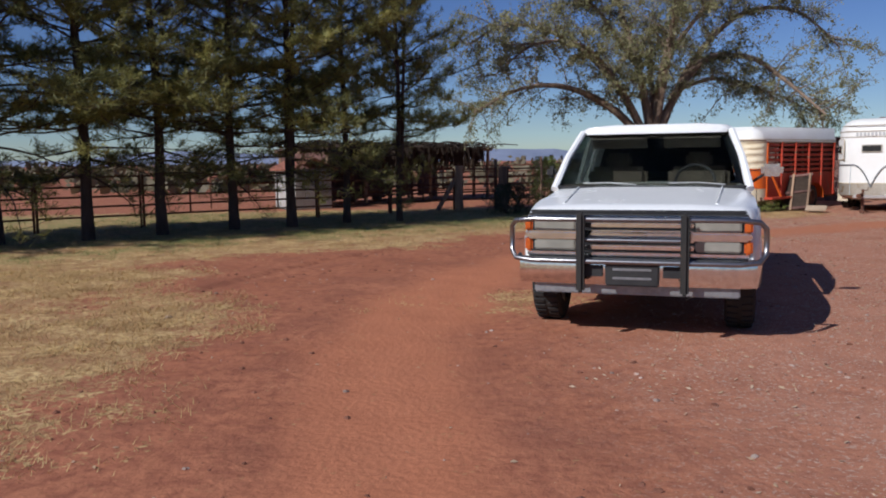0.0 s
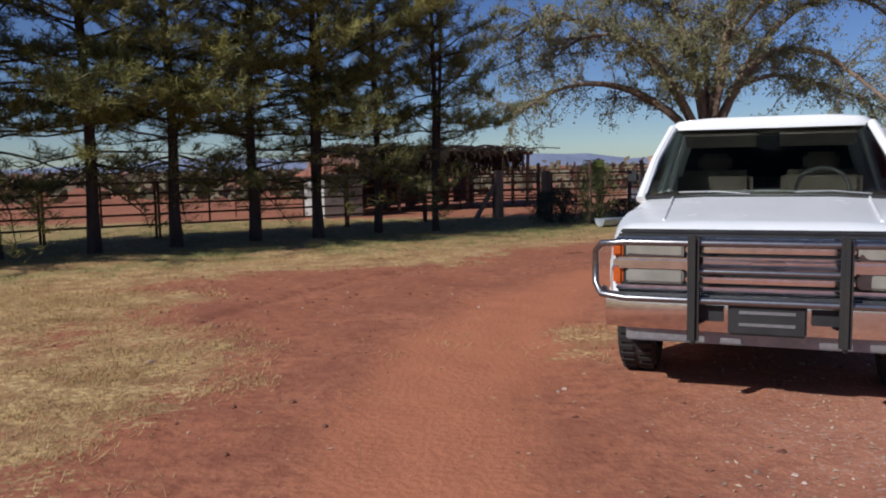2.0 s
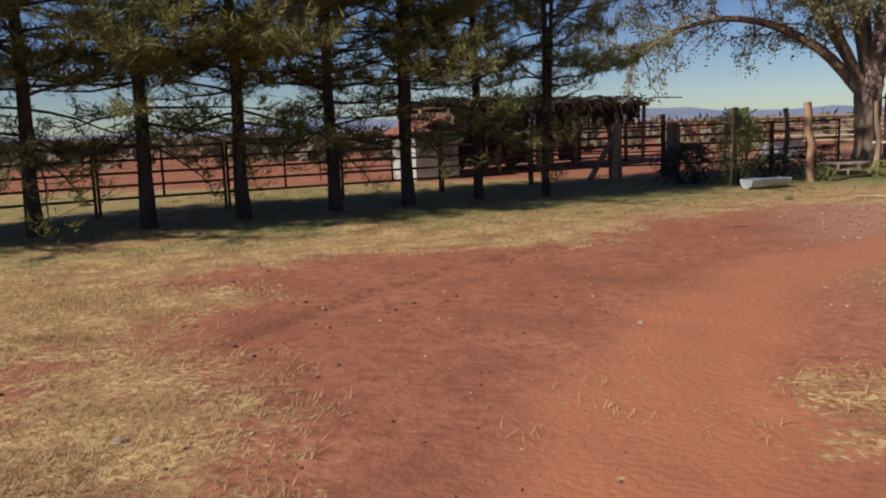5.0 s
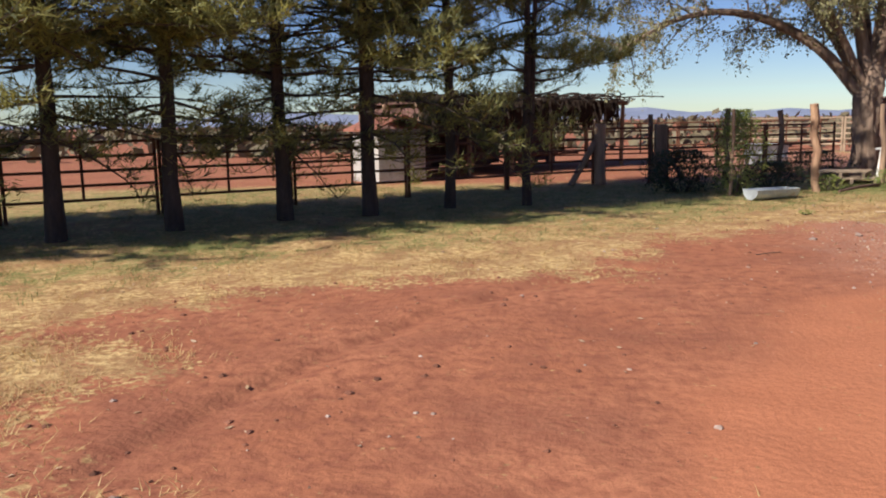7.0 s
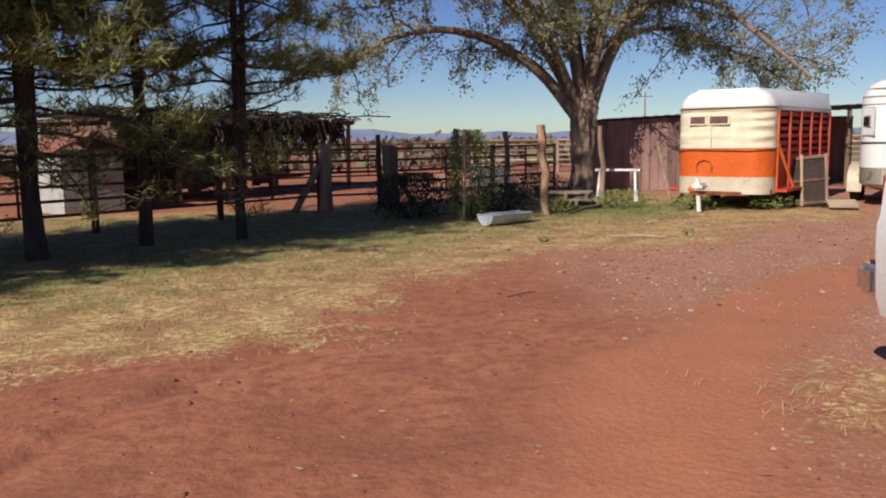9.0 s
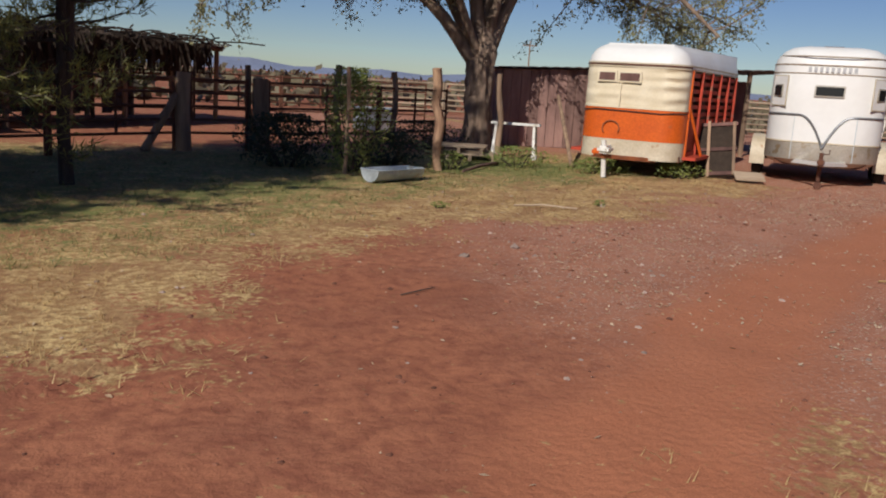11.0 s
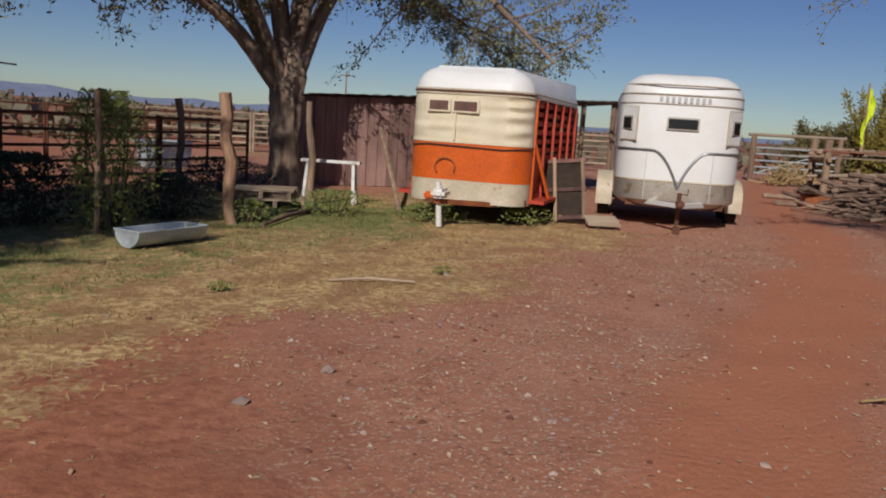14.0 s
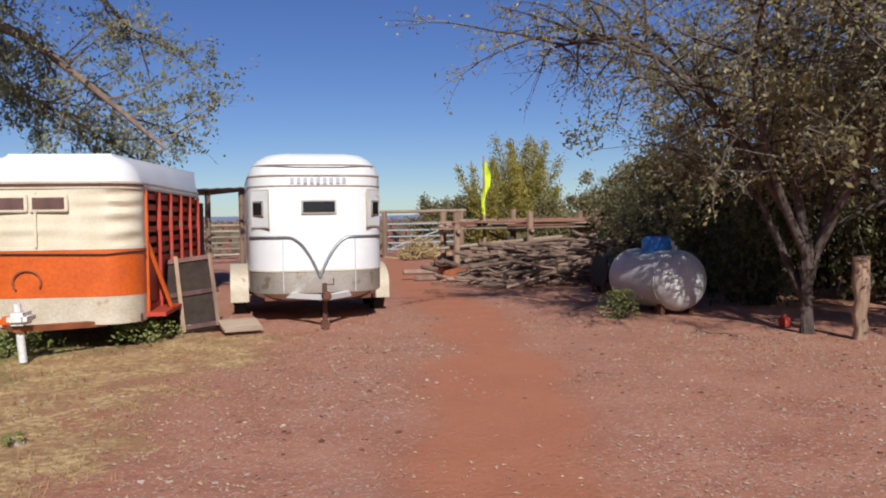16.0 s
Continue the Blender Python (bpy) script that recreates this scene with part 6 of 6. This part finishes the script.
ranch_gate(29.0, 31.3, -35)
for k in range(6):
    pipe_panel(27.2 - 3.2 * k, 32.8 + 1.5 * k, 24.1 - 3.2 * k, 34.3 + 1.5 * k, h=1.35, rails=6, name="lane_fence", label="grey plank and pipe fence panel along the lane", mat="pale_wood", rad=0.035)
drum = thing("rusty_box", "small rusty red metal box on the lane edge", "box", pose(18.6, 23.75, 0, 0, 0, -40))
part("shell", Geo().box((0, 0, 0.17), (0.55, 0.45, 0.34)), M["rust_orange"], drum, bevel=0.02)
part("rim", Geo().box((0, 0, 0.345), (0.57, 0.47, 0.025)), M["rust"], drum)
pump = thing("pump_engine", "dark old pump engine in the shade", "machine", pose(17.5, 19.3, 0, 0, 0, -40))
part("block", Geo().box((0, 0, 0.42), (0.75, 0.45, 0.45)), M["black_plastic"], pump, bevel=0.05)
part("flywheel", Geo().tube([(-0.45, 0, 0.42), (-0.36, 0, 0.42)], 0.3, 20), M["black_plastic"], pump)
part("manifold", Geo().tube([(-0.25, 0, 0.6), (-0.2, 0, 0.92), (0.2, 0, 0.95), (0.3, 0, 0.6)], 0.06, 8), M["black_plastic"], pump)
for sx in (-1, 1):
    part("skid", Geo().box((0, sx * 0.2, 0.1), (1.0, 0.08, 0.2)), M["rust"], pump)
wood_post(12.85, 14.75, 0.95, 0.09, "short cut wooden post at the yard edge", seed=21, crooked=0.012)
can = part("red_can", Geo().loft([[(q * math.cos(b), q * math.sin(b), z) for b in np.linspace(0, 2 * math.pi, 18, endpoint=False)] for z, q in ((0, 0.07), (0.11, 0.07), (0.14, 0.03), (0.16, 0.025))]), M["red_paint"], smooth=True, at=pose(13.6, 15.7, 0))
tagged(can, "small red can on the ground under the mesquite", "can")
for x0, y0, x1, y1 in ((14.5, 11.5, 17.0, 13.2), (17.0, 13.2, 19.5, 15.0), (19.5, 15.0, 22.0, 16.8)):
    pipe_panel(x0, y0, x1, y1, h=1.3, rails=4, name="yard_fence", label="dark wire and pipe fence panel behind the mesquites")

# loose sticks and a dry frond on the dirt
tagged(part("fallen_stick", Geo().tube([(4.07, 19.04, 0.015), (4.43, 18.96, 0.03), (4.79, 18.77, 0.015)], [0.011, 0.012, 0.008], 7), M["pale_wood"]), "long pale stick lying on dry grass", "stick")
tagged(part("fallen_stick", Geo().tube([(1.41, 15.25, 0.01), (1.59, 15.32, 0.02), (1.71, 15.40, 0.012)], [0.005, 0.006, 0.003], 6), M["dark_twig"]), "thin dark twig lying on red dirt", "stick")
frond = thing("dry_frond", "yellow dried plant stalk lying on gravel", "stalk", Matrix())
fa, fb = Vector((5.50, 15.05, 0.02)), Vector((5.94, 14.87, 0.02))
part("stalk", Geo().tube([fa, fa.lerp(fb, 0.5) + Vector((0, 0, 0.02)), fb], [0.009, 0.007, 0.004], 6), M["straw"], frond)
fr = random.Random(5)
for k in range(9):
    q = fa.lerp(fb, 0.1 + 0.1 * k)
    w = fa.lerp(fb, 0.45 + 0.1 * k) + Vector((fr.gauss(0, 0.05), fr.gauss(0, 0.05), fr.uniform(0, 0.03)))
    part("leaf_blade", Geo().tube([q, q.lerp(w, 0.5) + Vector((0, 0, 0.015)), w], [0.004, 0.009, 0.001], 4), M["straw"], frond)

# ---------------------------------------------------------------- grass, litter and stones
def scatter():
    r = random.Random(12)
    straw, green, litter, stone, clod = Geo(), Geo(), Geo(), Geo(), Geo()
    n = 0
    while n < 60000:
        x, y = (r.uniform(-9, 11), r.uniform(3, 25)) if n % 3 else (r.uniform(-6.5, 0.5), r.uniform(3, 12))
        gmask, gr, gv, tk = masks(x, y)
        n += 1
        if r.random() > gmask * (0.55 + 0.9 * vnoise(x, y, 2.1)):
            continue
        g = green if r.random() < gr * 0.7 else straw
        h0 = 0.075 if g is green else 0.042
        z = relief(x, y) - 0.004
        for k in range(7):
            a, h = r.uniform(0, 6.3), h0 * r.uniform(0.4, 1.3)
            bx, by = x + r.gauss(0, 0.06), y + r.gauss(0, 0.06)
            lean = r.uniform(0.6, 2.6) * h
            w = 0.0035
            ca, sa = math.cos(a), math.sin(a)
            g.add([(bx - w * sa, by + w * ca, z), (bx + w * sa, by - w * ca, z), (bx + lean * ca, by + lean * sa, z + h)], [(0, 1, 2)])
    for i in range(70000):
        x, y = (r.uniform(-5, 16), r.uniform(2.5, 24)) if i % 4 else (r.uniform(3, 13), r.uniform(13.5, 20))
        gmask, gr, gv, tk = masks(x, y)
        if r.random() > (0.06 + 0.9 * gv) * (0.55 + 1.1 * vnoise(x + 9, y, 0.8)):
            continue
        a, s, z = r.uniform(0, 6.3), 0.007 + 0.02 * r.random() ** 2, relief(x, y) + 0.004
        ca, sa = math.cos(a) * s, math.sin(a) * s
        t1, t2 = r.uniform(0, 0.012), r.uniform(0, 0.012)
        litter.add([(x - ca, y - sa, z), (x + sa * 0.45, y - ca * 0.45, z + t1), (x + ca, y + sa, z + t2), (x - sa * 0.45, y + ca * 0.45, z + 0.002)], [(0, 1, 2, 3)])

    def rock(g, x, y, s):
        z = relief(x, y)
        vs = []
        for q in ((1, 0, 0), (-1, 0, 0), (0, 1, 0), (0, -1, 0), (0, 0, 1), (0.6, 0.6, 0.5), (-0.6, 0.5, 0.55), (0.5, -0.6, 0.5), (-0.5, -0.6, 0.5)):
            k = s * r.uniform(0.7, 1.2)
            vs.append((x + q[0] * k, y + q[1] * k, z + q[2] * k * 0.65))
        g.add(vs, [(4, 5, 6), (4, 6, 8), (4, 8, 7), (4, 7, 5), (5, 0, 2), (5, 2, 6), (6, 2, 1), (6, 1, 8), (8, 1, 3), (8, 3, 7), (7, 3, 0), (7, 0, 5)])

    for i in range(9000):
        x, y = r.uniform(-4, 15), r.uniform(2.5, 22)
        gmask, gr, gv, tk = masks(x, y)
        if r.random() < 0.08 + 0.6 * gv:
            rock(stone, x, y, 0.006 + 0.02 * r.random() ** 4)
        if r.random() < 0.45 * (1 - tk * 0.85) * (1 - gmask):
            rock(clod, x, y, 0.007 + 0.024 * r.random() ** 4)
    for x, y, s in ((2.36, 16.45, 0.06), (2.98, 16.75, 0.06), (5.36, 19.12, 0.05), (4.22, 14.76, 0.03), (3.67, 15.6, 0.03), (-2.51, 9.47, 0.035), (-2.59, 8.03, 0.04)):
        rock(stone, x, y, s)
    for nm, g, m, lab, cat in (("dry_grass", straw, "straw", "sparse dry straw-coloured grass blades", "grass"), ("green_grass", green, "green_grass", "short green grass along the pines", "grass"),
                               ("leaf_litter", litter, "litter", "scattered pale fallen leaves and chips", "litter"), ("gravel", stone, "stone", "loose pale gravel on red dirt", "gravel"), ("dirt_clods", clod, "clod", "small clods of red dirt", "dirt")):
        if g.v:
            tagged(new(nm, raw_mesh(nm, g.v, g.f, M[m])), lab, cat, kind="stuff")


scatter()
